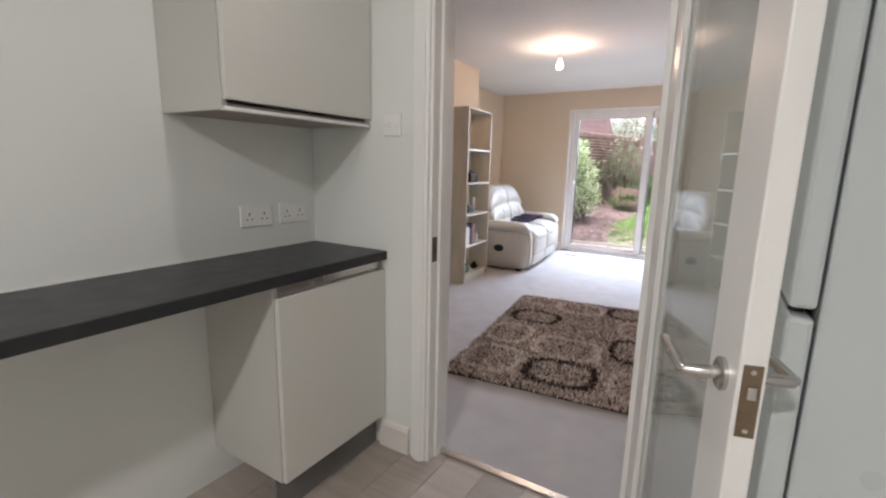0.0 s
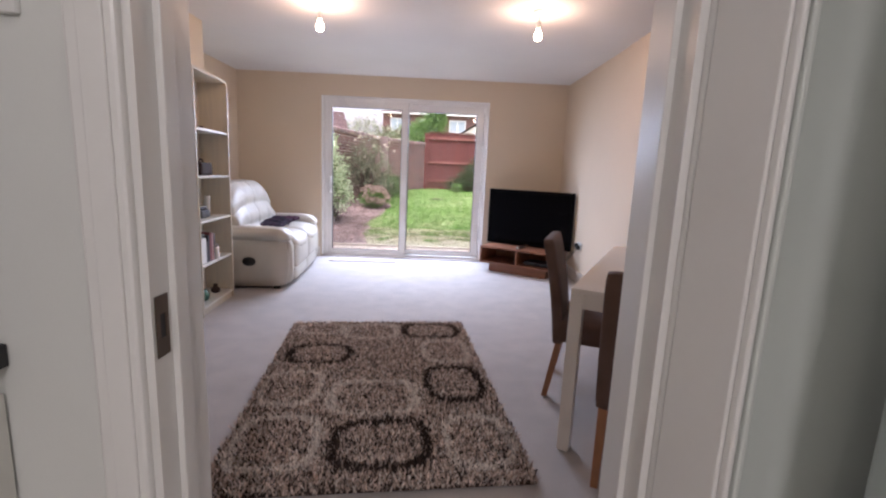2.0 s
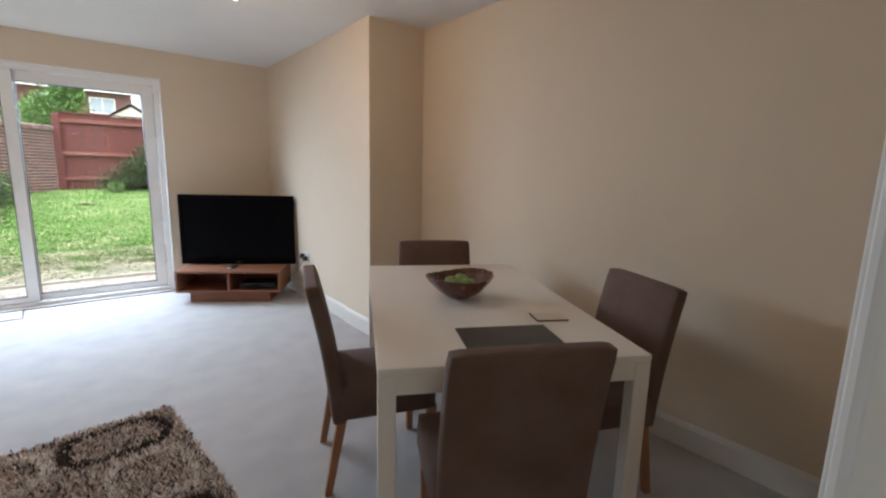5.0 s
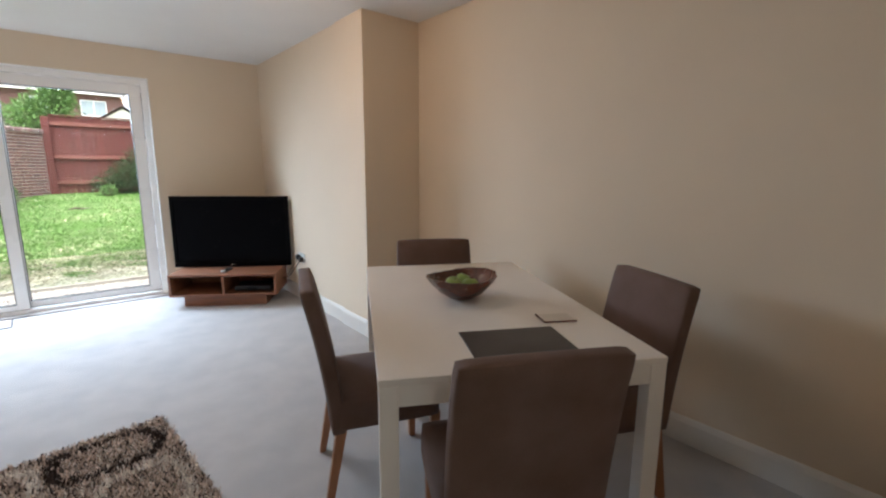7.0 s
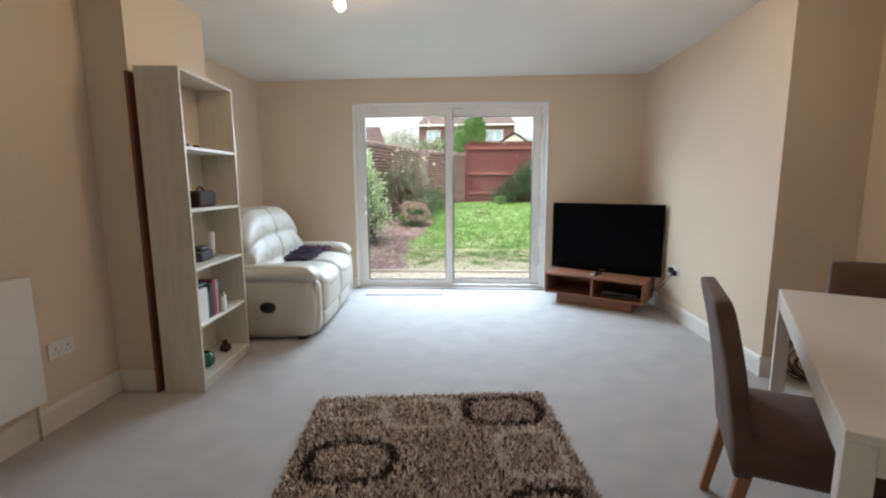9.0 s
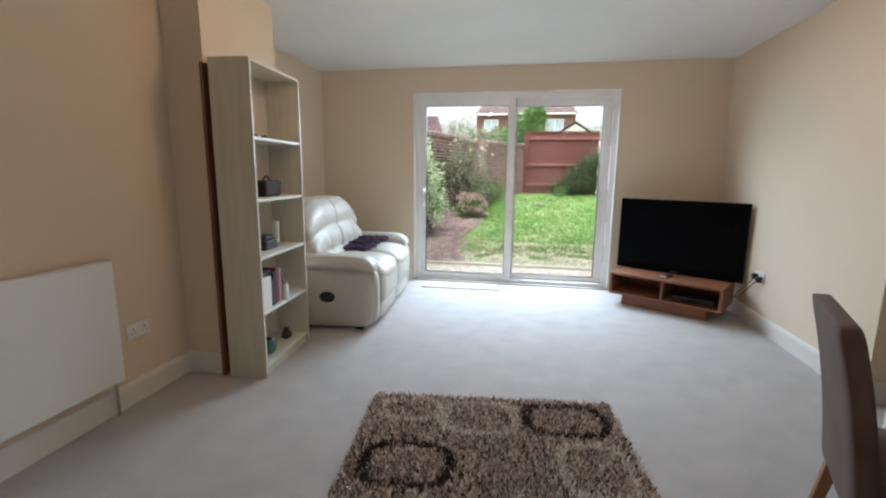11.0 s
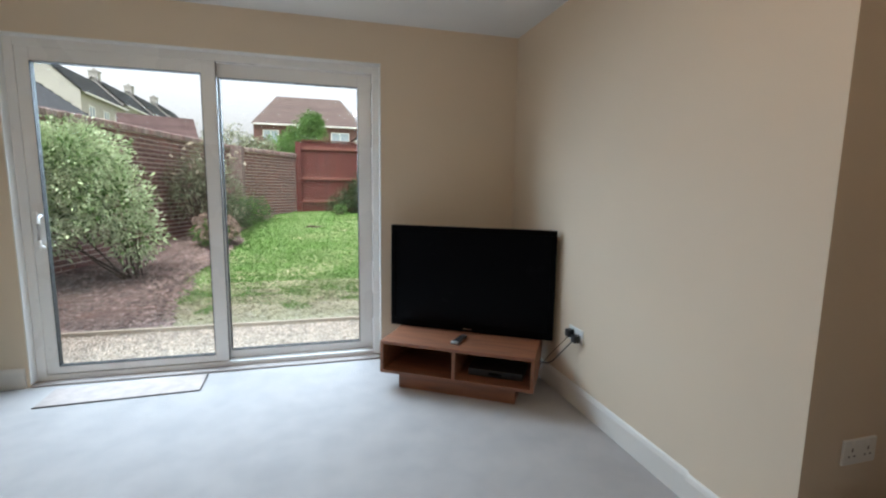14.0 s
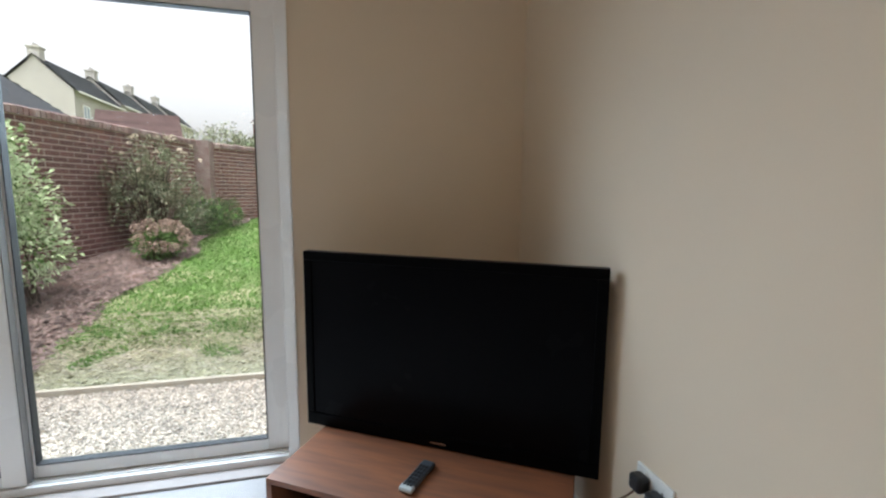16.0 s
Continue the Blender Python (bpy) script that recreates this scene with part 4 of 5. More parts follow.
    n = (-math.sin(a) * w, math.cos(a) * w)
    z0, z1 = R(0, 0.006), R(0.004, 0.02)
    return [(-c - n[0], -s - n[1], z0), (c - n[0], s - n[1], z1), (c + n[0], s + n[1], z1 + 0.004), (-c + n[0], -s + n[1], z0 + 0.004), (0, 0, z1 + 0.008)], [(0, 1, 4), (1, 2, 4), (2, 3, 4), (3, 0, 4)]


def bed_spot():
    y = 8.3 + 8.0 * R(0, 1) ** 1.4
    a, b = wall_x(y) + 0.05, bed_x(y) + 0.06
    return (R(a, b), y, ground_z(y) + 0.004) if b > a else None


scatter("bark_chips", 9000, bed_spot, chip, "chips", "reddish bark chips over the planting bed")


def blade(lo, hi, w=0.005, l0=0.4, l1=1.5):
    h, a, lean = R(lo, hi), R(0, 6.28), R(l0, l1)
    dx, dy = math.cos(a), math.sin(a)
    return [(-dy * w, dx * w, 0), (dy * w, -dx * w, 0), (dx * h * lean * 0.4 + dy * w * 0.6, dy * h * lean * 0.4 - dx * w * 0.6, h * 0.65), (dx * h * lean, dy * h * lean, h)], [(0, 1, 2), (0, 2, 3)]


def lawn_spot(dry):
    def spot():
        y = 8.27 + 8.9 * R(0, 1) ** 1.7
        x = R(bed_x(y) - 0.03, 2.6)
        d = noise.noise((x * 0.9, y * 0.7, 5)) * 0.5 + 0.5 + 0.62 * max(0.0, 1 - (y - 8.3) / 2.6) - 0.07 * (y - 8)
        if (d > R(0.52, 0.88)) != dry:
            return None
        return (x, y, ground_z(y) - 0.02 + bumpy(x, y))
    return spot


bm = bmesh.new()
prev = None
for k in range(60):
    x = bed_x(8.6) + 0.02 + k * 0.1
    y1 = 8.95 + 0.35 * noise.noise((x * 1.1, 2, 0)) + 0.2 * noise.noise((x * 4, 7, 0))
    row = []
    for u in range(9):
        y = 8.264 + (y1 - 8.264) * u / 8
        row.append(bm.verts.new((x, y, ground_z(y) - 0.02 + bumpy(x, y) + 0.014 - (0.024 if u == 8 else 0))))
    if prev:
        for u in range(8):
            bm.faces.new((prev[u], row[u], row[u + 1], prev[u + 1]))
    prev = row
structure("worn_ground", bm, "bare_soil", "worn pale strip of thin straw and soil at the lawn's near edge", smooth=180)


def straw_spot():
    y = 8.28 + 1.5 * R(0, 1) ** 1.3
    return (R(bed_x(y), 2.6), y, ground_z(y) - 0.006 + bumpy(R(0, 1), y) * 0)


def tuft_spot():
    y = 8.5 + 1.0 * R(0, 1)
    x = R(bed_x(y), 2.6)
    return (x, y, ground_z(y) - 0.012) if noise.noise((x * 2.6, y * 3.4, 9)) > 0.12 + 0.35 * (9.3 - y) else None


scatter("straw", 26000, straw_spot, lambda: blade(0.010, 0.026, 0.004, 1.5, 4.0), "dry_grass", "short flattened straw over the worn strip")
scatter("grass_tufts", 26000, tuft_spot, lambda: blade(0.02, 0.04, 0.005), "grass", "thin green tufts growing into the worn strip")
scatter("lawn_grass", 90000, lawn_spot(False), lambda: blade(0.022, 0.045, 0.005), "grass", "green mown grass blades over the lawn")
scatter("dry_grass", 42000, lawn_spot(True), lambda: blade(0.008, 0.018, 0.005, 1.5, 3.5), "dry_grass", "thin straw-coloured dry grass in worn patches")


# ---- the brick wall and the fence ----
def brick_run(parent, p0, p1, z_top, rows_, part_rows):
    """Courses of bricks on the face between two plan points; the near ones are parts, the far ones joined."""
    a, b = Vector((*p0, 0)), Vector((*p1, 0))
    d = (b - a).normalized()
    nrm = Vector((d.y, -d.x, 0))
    ln = (b - a).length
    turn = math.atan2(d.y, d.x)
    jv, jf = [], []
    count = 0
    for c in range(rows_):
        z = z_top - 0.075 * (c + 1) + 0.006
        k = 0
        x = -0.1125 if c % 2 else 0.0
        while x < ln:
            x0, x1 = max(0, x), min(ln, x + 0.211)
            x += 0.225
            if x1 - x0 < 0.05:
                continue
            mid = a + d * ((x0 + x1) / 2)
            if z + 0.062 < ground_z(mid.y) - 0.03:
                continue
            out = random.uniform(0.0, 0.003)
            if part_rows and part_rows(x0, c) and x1 - x0 > 0.2:
                o = new("brick", BRICK)
                o.matrix_basis = Matrix.Translation(mid + nrm * out + Vector((0, 0, z))) @ Matrix.Rotation(turn, 4, "Z")
                o.parent = parent
                count += 1
            else:
                o = len(jv)
                for dx in (x0, x1):
                    for (q, zz) in ((-0.03, z), (0.003 + out, z), (0.003 + out, z + 0.062), (-0.03, z + 0.062)):
                        v = a + d * dx + nrm * q
                        jv.append((v.x, v.y, zz))
                jf += [(o + 1, o + 5, o + 6, o + 2), (o, o + 1, o + 2, o + 3), (o + 4, o + 7, o + 6, o + 5), (o + 3, o + 2, o + 6, o + 7), (o, o + 4, o + 5, o + 1)]
    mesh_from("brickwork", jv, jf, "brick_joined", parent, kind="stuff", label="further courses of red-brown brick")
    return count


bb = bmesh.new()
box(bb, -0.1055, -0.004, 0, 0.1055, 0.03, 0.062)
BRICK = bpy.data.meshes.new("brick")
bb.to_mesh(BRICK)
bb.free()
BRICK.materials.append(M["brick"])


def offset(p0, p1, s):
    d = (Vector((*p1, 0)) - Vector((*p0, 0))).normalized()
    return (p0[0] + d.y * s, p0[1] - d.x * s), (p1[0] + d.y * s, p1[1] - d.x * s)


TOPA, TOPB = 2.12, 2.26
gw = structure("garden_wall", prism([WALL_A0, WALL_A1, WALL_B1, (WALL_B1[0] - 0.15, WALL_B1[1] + 0.16), (WALL_A1[0] - 0.22, WALL_A1[1] + 0.1), (WALL_A0[0] - 0.22, WALL_A0[1])], -0.3, 2.11), "mortar", "long red-brown brick garden wall with a brick coping")


def coping(p0, p1, z, n):
    """Bricks on edge along the top of a wall."""
    a, b = Vector((*p0, 0)), Vector((*p1, 0))
    d = b - a
    ln = d.length
    d.normalize()
    nrm = Vector((d.y, -d.x, 0))
    vs, fs = [], []
    k = 0
    x = 0.0
    while x < ln:
        x1 = min(ln, x + 0.068)
        o = len(vs)
        rz = random.uniform(-0.004, 0.004)
        for dx in (x + 0.003, x1 - 0.004):
            for q, zz in ((-0.25, z), (0.04, z), (0.04, z + 0.085 + rz), (0.0, z + 0.105 + rz), (-0.21, z + 0.105 + rz), (-0.25, z + 0.085 + rz)):
                v = a + d * dx + nrm * q
                vs.append((v.x, v.y, zz))
        fs += [(o + i, o + 6 + i, o + 6 + (i + 1) % 6, o + (i + 1) % 6) for i in range(6)] + [tuple(o + i for i in range(6)), tuple(o + 11 - i for i in range(6))]
        x += 0.075
    mesh_from("coping", vs, fs, "coping_brick", gw, label="brick-on-edge coping")


coping(WALL_A0, WALL_A1, 2.11, 0)
coping(WALL_A1, WALL_B1, 2.11, 0)
# Added block for the darker line at the wall's bend; no pier stands there.
pier = structure("wall_pier", prism([(-1.98, 14.95), (-1.62, 15.05), (-1.62, 15.45), (-1.98, 15.35)], 0, 2.215), "coping_brick", "added brick-coloured block where the garden wall bends", parent=gw)


def fence():
    f = thing("fence", "red-brown stained timber panel fence with three rails and a post", "fence")
    x0, x1, y = -0.48, 4.9, 17.06
    zt = 2.56
    part("post", one(x0 - 0.06, y - 0.08, 0.4, x0 + 0.09, y + 0.05, zt - 0.02, bevel=0.004), "fence_red", f)
    part("post", one(x0 + 2.3, y - 0.05, 0.4, x0 + 2.39, y + 0.05, zt, bevel=0.004), "fence_red", f)
    x = x0 + 0.09
    while x < x1:
        w = 0.118
        if not (x0 + 2.2 < x < x0 + 2.39):
            part("board", one(x, y + 0.012 + random.uniform(0, 0.004), 0.55, x + w, y + 0.028, zt + random.uniform(-0.008, 0.008)), "fence_red", f)
        x += 0.121
    for z in (0.86, 1.50, 2.33):
        part("rail", one(x0 + 0.09, y - 0.035, z, x1, y + 0.008, z + 0.085, bevel=0.006), "fence_rail", f)
    part("cap_rail", one(x0 + 0.09, y - 0.02, zt + 0.012, x1, y + 0.05, zt + 0.04, bevel=0.004), "fence_red", f)


fence()


# ---- shrubs ----
def leaves(count, place, size, mat, name, parent, wide=0.45, droop=0.3):
    """Single bent leaves about the places that place() gives (a point and the way outwards)."""
    vs, fs = [], []
    for _ in range(count):
        r = place()
        if r is None:
            continue
        p, out = r
        s = size * R(0.6, 1.3)
        ax = (out + Vector((R(-0.9, 0.9), R(-0.9, 0.9), R(-0.5, 0.9)))).normalized()
        side = ax.cross(Vector((R(-1, 1), R(-1, 1), R(0.2, 1)))).normalized() * s * wide * 0.5
        up = side.cross(ax).normalized() * s * 0.12
        o = len(vs)
        tip = p + ax * s - Vector((0, 0, s * droop * R(0, 1)))
        vs += [p, p + ax * s * 0.5 + side + up, tip, p + ax * s * 0.5 - side + up]
        fs += [(o, o + 1, o + 2), (o, o + 2, o + 3)]
    return mesh_from(name, [tuple(v) for v in vs], fs, mat, parent)


def shrub(name, label, category, base, lobes, stems, parts_, twig="bark", gap=0.0):
    """Stems from the base into lobes of a crown (centre, radii); parts_: (name, leaf count, size, material, lowest share)."""
    s = thing(name, label, category, Matrix.Translation(base))
    bm = bmesh.new()
    b = Vector(base)
    for k in range(stems):
        c, r = random.choice(lobes)
        end = Vector(c) + Vector((R(-1, 1) * r[0], R(-1, 1) * r[1], R(-0.2, 0.9) * r[2])) * 0.85
        st = Vector((R(-0.07, 0.07), R(-0.07, 0.07), -0.06))
        mid = (st + end) / 2 + Vector((R(-0.1, 0.1), R(-0.1, 0.1), R(-0.02, 0.14)))
        pts = [st, st.lerp(mid, 0.55), mid, mid.lerp(end, 0.5), end]
        w = R(0.007, 0.018) if stems > 8 else 0.03
        tube(bm, pts, w, 5, radii=[w, w * 0.8, w * 0.6, w * 0.4, w * 0.2])
    part("stems", bm, twig, s)
    weights = [r[0] * r[1] * r[2] for c, r in lobes]

    for pname, count, size, mat, shell in parts_:
        def place():
            c, r = random.choices(lobes, weights)[0]
            u = Vector((R(-1, 1), R(-1, 1), R(-1, 1)))
            if u.length > 1 or u.length < 0.05:
                return None
            n = u.normalized()
            rad = shell + (1 - shell) * R(0, 1)
            rad *= 1 + 0.32 * noise.noise((n.x * 2.2 + c[0] * 3, n.y * 2.2, n.z * 2.2 + c[2])) + 0.18 * noise.noise((n.x * 6, n.y * 6 + c[1], n.z * 6))
            p = Vector(c) + Vector((n.x * r[0], n.y * r[1], n.z * r[2])) * rad
            if gap and noise.noise((p.x * 5, p.y * 5, p.z * 5)) < gap - 0.5:
                return None
            if p.z < 0.03:
                p.z = 0.03 + R(0, 0.05)
            return p, n
        leaves(count, place, size, mat, pname, s)
    return s


shrub("variegated_shrub", "large leaning bush with pale green and cream variegated leaves", "bush", (-2.15, 10.15, ground_z(10.15)),
      [((-0.65, 0.0, 1.3), (0.68, 0.8, 0.62)), ((-0.22, -0.05, 0.98), (0.48, 0.65, 0.5)), ((0.04, 0.0, 0.55), (0.32, 0.45, 0.36)), ((-1.0, 0.1, 1.2), (0.6, 0.7, 0.7)), ((-0.55, -0.1, 1.55), (0.6, 0.55, 0.42)), ((-1.1, -0.6, 1.3), (0.5, 0.6, 0.7)), ((-0.9, -0.5, 0.7), (0.6, 0.5, 0.4))], 12,
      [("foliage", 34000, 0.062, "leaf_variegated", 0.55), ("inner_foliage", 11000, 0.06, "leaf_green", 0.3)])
rose = shrub("rose_shrub", "tall loose grey-green shrub with a few pale blooms", "bush", (-1.95, 12.9, ground_z(12.9)),
      [((0.0, 0.0, 1.1), (0.62, 0.6, 0.58)), ((0.35, 0.1, 0.75), (0.5, 0.5, 0.45)), ((-0.35, 0, 0.85), (0.5, 0.5, 0.5)), ((0.1, 0, 1.5), (0.3, 0.3, 0.3))], 60,
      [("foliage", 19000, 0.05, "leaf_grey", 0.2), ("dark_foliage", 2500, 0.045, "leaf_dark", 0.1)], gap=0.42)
for k in range(26):
    a, e = R(0, 6.28), R(-0.2, 1.5)
    c0 = Vector((0.1 + 0.75 * math.cos(a) * math.cos(e), 0.6 * math.sin(a) * math.cos(e), 1.05 + 0.72 * math.sin(e)))

    def petal():
        n = Vector((R(-1, 1), R(-1, 1), R(-0.2, 1))).normalized()
        return c0 + n * 0.012, n
    leaves(12, petal, 0.036, "petal_pale", "bloom", rose, wide=0.9)
shrub("low_shrub", "low dark green shrub at the foot of the wall", "bush", (-1.55, 14.2, ground_z(14.2)),
      [((0, 0, 0.30), (0.45, 0.6, 0.34)), ((0.2, 0.7, 0.32), (0.35, 0.4, 0.34))], 10,
      [("foliage", 5500, 0.05, "leaf_dark", 0.5), ("young_foliage", 2500, 0.05, "leaf_green", 0.8)])
shrub("fence_shrub", "dark spreading shrub in front of the red fence", "bush", (0.95, 16.7, ground_z(16.7)),
      [((0.1, 0, 0.42), (0.55, 0.35, 0.45)), ((0.75, 0, 0.75), (0.75, 0.4, 0.72)), ((-0.35, 0, 0.22), (0.4, 0.3, 0.25)), ((1.6, 0, 0.5), (0.7, 0.35, 0.5))], 12,
      [("foliage", 15000, 0.07, "leaf_dark", 0.3)])
shrub("small_plant", "small bright green leafy plant by the fence", "plant", (0.62, 16.35, ground_z(16.35)),
      [((0, 0, 0.12), (0.2, 0.18, 0.15))], 6, [("foliage", 700, 0.06, "leaf_green", 0.4)])


def hydrangea():
    base = Vector((-1.66, 12.15, ground_z(12.15)))
    s = shrub("hydrangea", "low hydrangea bush with faded pinkish-brown flower heads", "bush", tuple(base),
              [((0, 0, 0.24), (0.34, 0.32, 0.24))], 14, [("foliage", 2600, 0.06, "leaf_green", 0.4)])
    for k in range(34):
        a, e = R(0, 6.28), R(-0.35, 1.35)
        c = Vector((0.36 * math.cos(a) * math.cos(e), 0.34 * math.sin(a) * math.cos(e), 0.27 + 0.26 * math.sin(e)))
        r0 = R(0.05, 0.078)

        def place():
            n = Vector((R(-1, 1), R(-1, 1), R(-0.6, 1)))
            n.normalize()
            return c + n * r0 * R(0.75, 1.0), n
        leaves(150, place, 0.026, "petal_rust", "flower_head", s, wide=0.9)


hydrangea()


# ---- beyond the garden ----
def far_house(name, label, cx, cy, turn, W, D, eave, ridge, wall, roof, windows, chimneys=(), z0=0.65, hip=0.0):
    """A plain far house. Local x along the ridge; windows: (x, z, w, h) on the -y front."""
    h = thing(name, label, "house", Matrix.Translation((cx, cy, z0)) @ Matrix.Rotation(radians(turn), 4, "Z"))
    w, d = W / 2, D / 2
    bm = bmesh.new()
    pts = [(-w, -d, -2), (w, -d, -2), (w, d, -2), (-w, d, -2), (-w, -d, eave), (w, -d, eave), (w, d, eave), (-w, d, eave)]
    v = [bm.verts.new(p) for p in pts]
    for q in ((0, 1, 5, 4), (1, 2, 6, 5), (2, 3, 7, 6), (3, 0, 4, 7)):
        bm.faces.new([v[i] for i in q])
    if not hip:
        for s, a, b in ((-w, 4, 7), (w, 5, 6)):
            t = bm.verts.new((s, 0, ridge - 0.12))
            bm.faces.new((v[a], v[b], t))
    bmesh.ops.recalc_face_normals(bm, faces=bm.faces)
    part("wall", bm, wall, h)
    bm = bmesh.new()
    n = 16
    o = 0.3
    for sgn in (-1, 1):
        for k in range(n):
            u0, u1 = k / n, (k + 1) / n + 0.25 / n
            y0, z0_ = sgn * (d + o) * (1 - u0), eave - 0.15 + (ridge - eave + 0.15) * u0
            y1, z1_ = sgn * (d + o) * (1 - min(u1, 1)), eave - 0.15 + (ridge - eave + 0.15) * min(u1, 1)
            e0, e1 = w + 0.15 - hip * u0, w + 0.15 - hip * min(u1, 1)
            q = [bm.verts.new(p) for p in ((-e0, y0, z0_ + 0.07), (e0, y0, z0_ + 0.07), (e1, y1, z1_), (-e1, y1, z1_), (-e0, y0, z0_), (e0, y0, z0_))]
            bm.faces.new((q[0], q[1], q[2], q[3]))
            bm.faces.new((q[4], q[5], q[1], q[0]))
    if hip:
        for s in (-1, 1):
            a = [bm.verts.new(p) for p in ((s * (w + 0.15), -d - o, eave - 0.1), (s * (w + 0.15), d + o, eave - 0.1), (s * (w + 0.15 - hip), 0, ridge))]
            bm.faces.new(a)
    part("roof", bm, roof, h)
    part("gutter", one(-w, -d - o - 0.1, eave - 0.22, w, -d - o, eave - 0.1), "plastic_white", h)
    for x, z, ww, hh in windows:
        f = part("window", boxes([(x - ww / 2, -d - 0.04, z, x + ww / 2, -d + 0.05, z + 0.06), (x - ww / 2, -d - 0.04, z + hh - 0.06, x + ww / 2, -d + 0.05, z + hh), (x - ww / 2, -d - 0.04, z + 0.06, x - ww / 2 + 0.06, -d + 0.05, z + hh - 0.06),
                                  (x + ww / 2 - 0.06, -d - 0.04, z + 0.06, x + ww / 2, -d + 0.05, z + hh - 0.06), (x - 0.03, -d - 0.04, z + 0.06, x + 0.03, -d + 0.05, z + hh - 0.06)]), "plastic_white", h)
        part("pane", one(x - ww / 2 + 0.06, -d - 0.02, z + 0.06, x + ww / 2 - 0.06, -d - 0.005, z + hh - 0.06), "far_window", f)
    for x, mat in chimneys:
        part("chimney", boxes([(x - 0.35, -0.35, ridge - 0.7, x + 0.35, 0.35, ridge + 0.45), (x - 0.42, -0.42, ridge + 0.45, x + 0.42, 0.42, ridge + 0.57)]), mat, h)
        for q in (-0.15, 0.15):
            part("chimney_pot", tube(bmesh.new(), [(x + q, 0, ridge + 0.57), (x + q, 0, ridge + 0.8)], 0.1, 8), mat, h)
    return h


# a cream rendered terrace stepping away on the left, in three houses
for k in range(4):
    L = 8.2
    a = radians(-1.5)
    ox, oy = -19.0 + (k + 0.5) * L * math.sin(a), 43.5 + (k + 0.5) * L * math.cos(a)
    far_house("terraced_house", "cream rendered terraced house with a dark slate roof and chimneys", ox, oy, 91.5, L - 0.05, 4.4, 7.3, 9.5, "render_cream", "slate",
              [(-2.4, 5.2, 1.0, 1.2), (0.2, 5.2, 1.0, 1.2), (2.4, 5.2, 0.9, 1.2), (-1.8, 2.4, 1.2, 1.4), (1.8, 2.4, 1.2, 1.4)], [(-L / 2 + 0.4, "render_cream")], z0=0.9 + 0.40 * k)
far_house("house", "red brick house with a brown tiled roof beyond the fence", -0.9, 53.0, 0, 9.8, 7.5, 6.6, 9.7, "brick_joined", "tile_brown",
          [(-3.4, 4.7, 1.4, 1.25), (-0.4, 4.7, 1.2, 1.25), (2.9, 4.7, 1.7, 1.25)], [], hip=2.0)
far_house("garage", "brick garage with a reddish tiled roof behind the garden wall", -6.42, 25.35, 19, 2.4, 3.4, 2.4, 3.5, "tile_red", "tile_red", [])
far_house("outbuilding", "low house with a dark grey tiled roof behind the garden wall", -10.0, 21.0, 0, 6.2, 6.0, 2.2, 4.35, "render_cream", "slate", [], hip=2.4)
far_house("gabled_house", "pale rendered small gabled house beyond the fence", 2.7, 38.5, 90, 7.0, 4.2, 2.7, 4.15, "render_white", "tile_brown", [])


def tree(name, label, base, trunk_h, crown, count, leaf, mat):
    t = thing(name, label, "tree", Matrix.Translation(base))
    bm = bmesh.new()
    top = Vector((0, 0, trunk_h))
    tube(bm, [(0, 0, -0.3), (0.03, 0, trunk_h * 0.5), top, top + Vector((0, 0, crown[0][1][2]))], 0.12, 8, radii=[0.16, 0.12, 0.09, 0.03])
    part("trunk", bm, "bark", t)
    bm = bmesh.new()
    for k in range(12):
        c, r = crown[k % len(crown)]
        e = Vector(c) + Vector((R(-1, 1) * r[0], R(-1, 1) * r[1], R(-0.5, 1) * r[2])) * 0.7
        s = Vector((0, 0, trunk_h * R(0.6, 1.1)))
        tube(bm, [s, s.lerp(e, 0.5) + Vector((0, 0, 0.1)), e], 0.04, 5, radii=[0.05, 0.03, 0.01])
    part("limbs", bm, "bark", t)

    def place():
        c, r = random.choice(crown)
        n = Vector((R(-1, 1), R(-1, 1), R(-1, 1)))
        if n.length > 1:
            return None
        n.normalize()
        rad = R(0.5, 1.0) * (1 + 0.35 * noise.noise((n.x * 2.5 + c[0], n.y * 2.5, n.z * 2.5)))
        return Vector(c) + Vector((n.x * r[0], n.y * r[1], n.z * r[2])) * rad, n
    leaves(count, place, leaf, mat, "crown", t)
    return t


tree("tree", "small round-headed green tree behind the fence", (-0.35, 23.5, 0.6), 1.6, [((0, 0, 2.75), (0.75, 0.7, 0.85)), ((0.2, 0, 3.2), (0.45, 0.45, 0.55)), ((-0.5, 0, 2.4), (0.75, 0.6, 0.65))], 9000, 0.13, "leaf_green")
for k, (x, y, h, wd) in enumerate([(-3.0, 24.5, 2.75, 1.5), (-1.7, 26, 3.1, 1.3), (-5.9, 33, 4.2, 2.2), (-8.5, 36, 3.6, 2.6), (1.6, 30, 2.8, 1.6), (6.5, 44, 5.6, 2.6), (-12.5, 40, 3.6, 3.0)]):
    tree("tree", "mixed green tree beyond the garden", (x, y, 0.6), h * 0.4, [((0, 0, h * 0.62), (wd, wd * 0.7, h * 0.36)), ((wd * 0.4, 0, h * 0.75), (wd * 0.6, wd * 0.5, h * 0.28)), ((-wd * 0.5, 0, h * 0.5), (wd * 0.7, wd * 0.5, h * 0.3))], 5000, 0.17, "leaf_green" if k % 2 else "leaf_grey")

# the house's own outside face and the sides of the garden
structure("house_wall", boxes([(-7, 7.283, -0.5, DL, 7.30, 5.5), (DR, 7.283, -0.5, 6, 7.30, 5.5), (DL, 7.283, DT, DR, 7.30, 5.5)]), "brick_joined", "plain brick outside wall of the house")
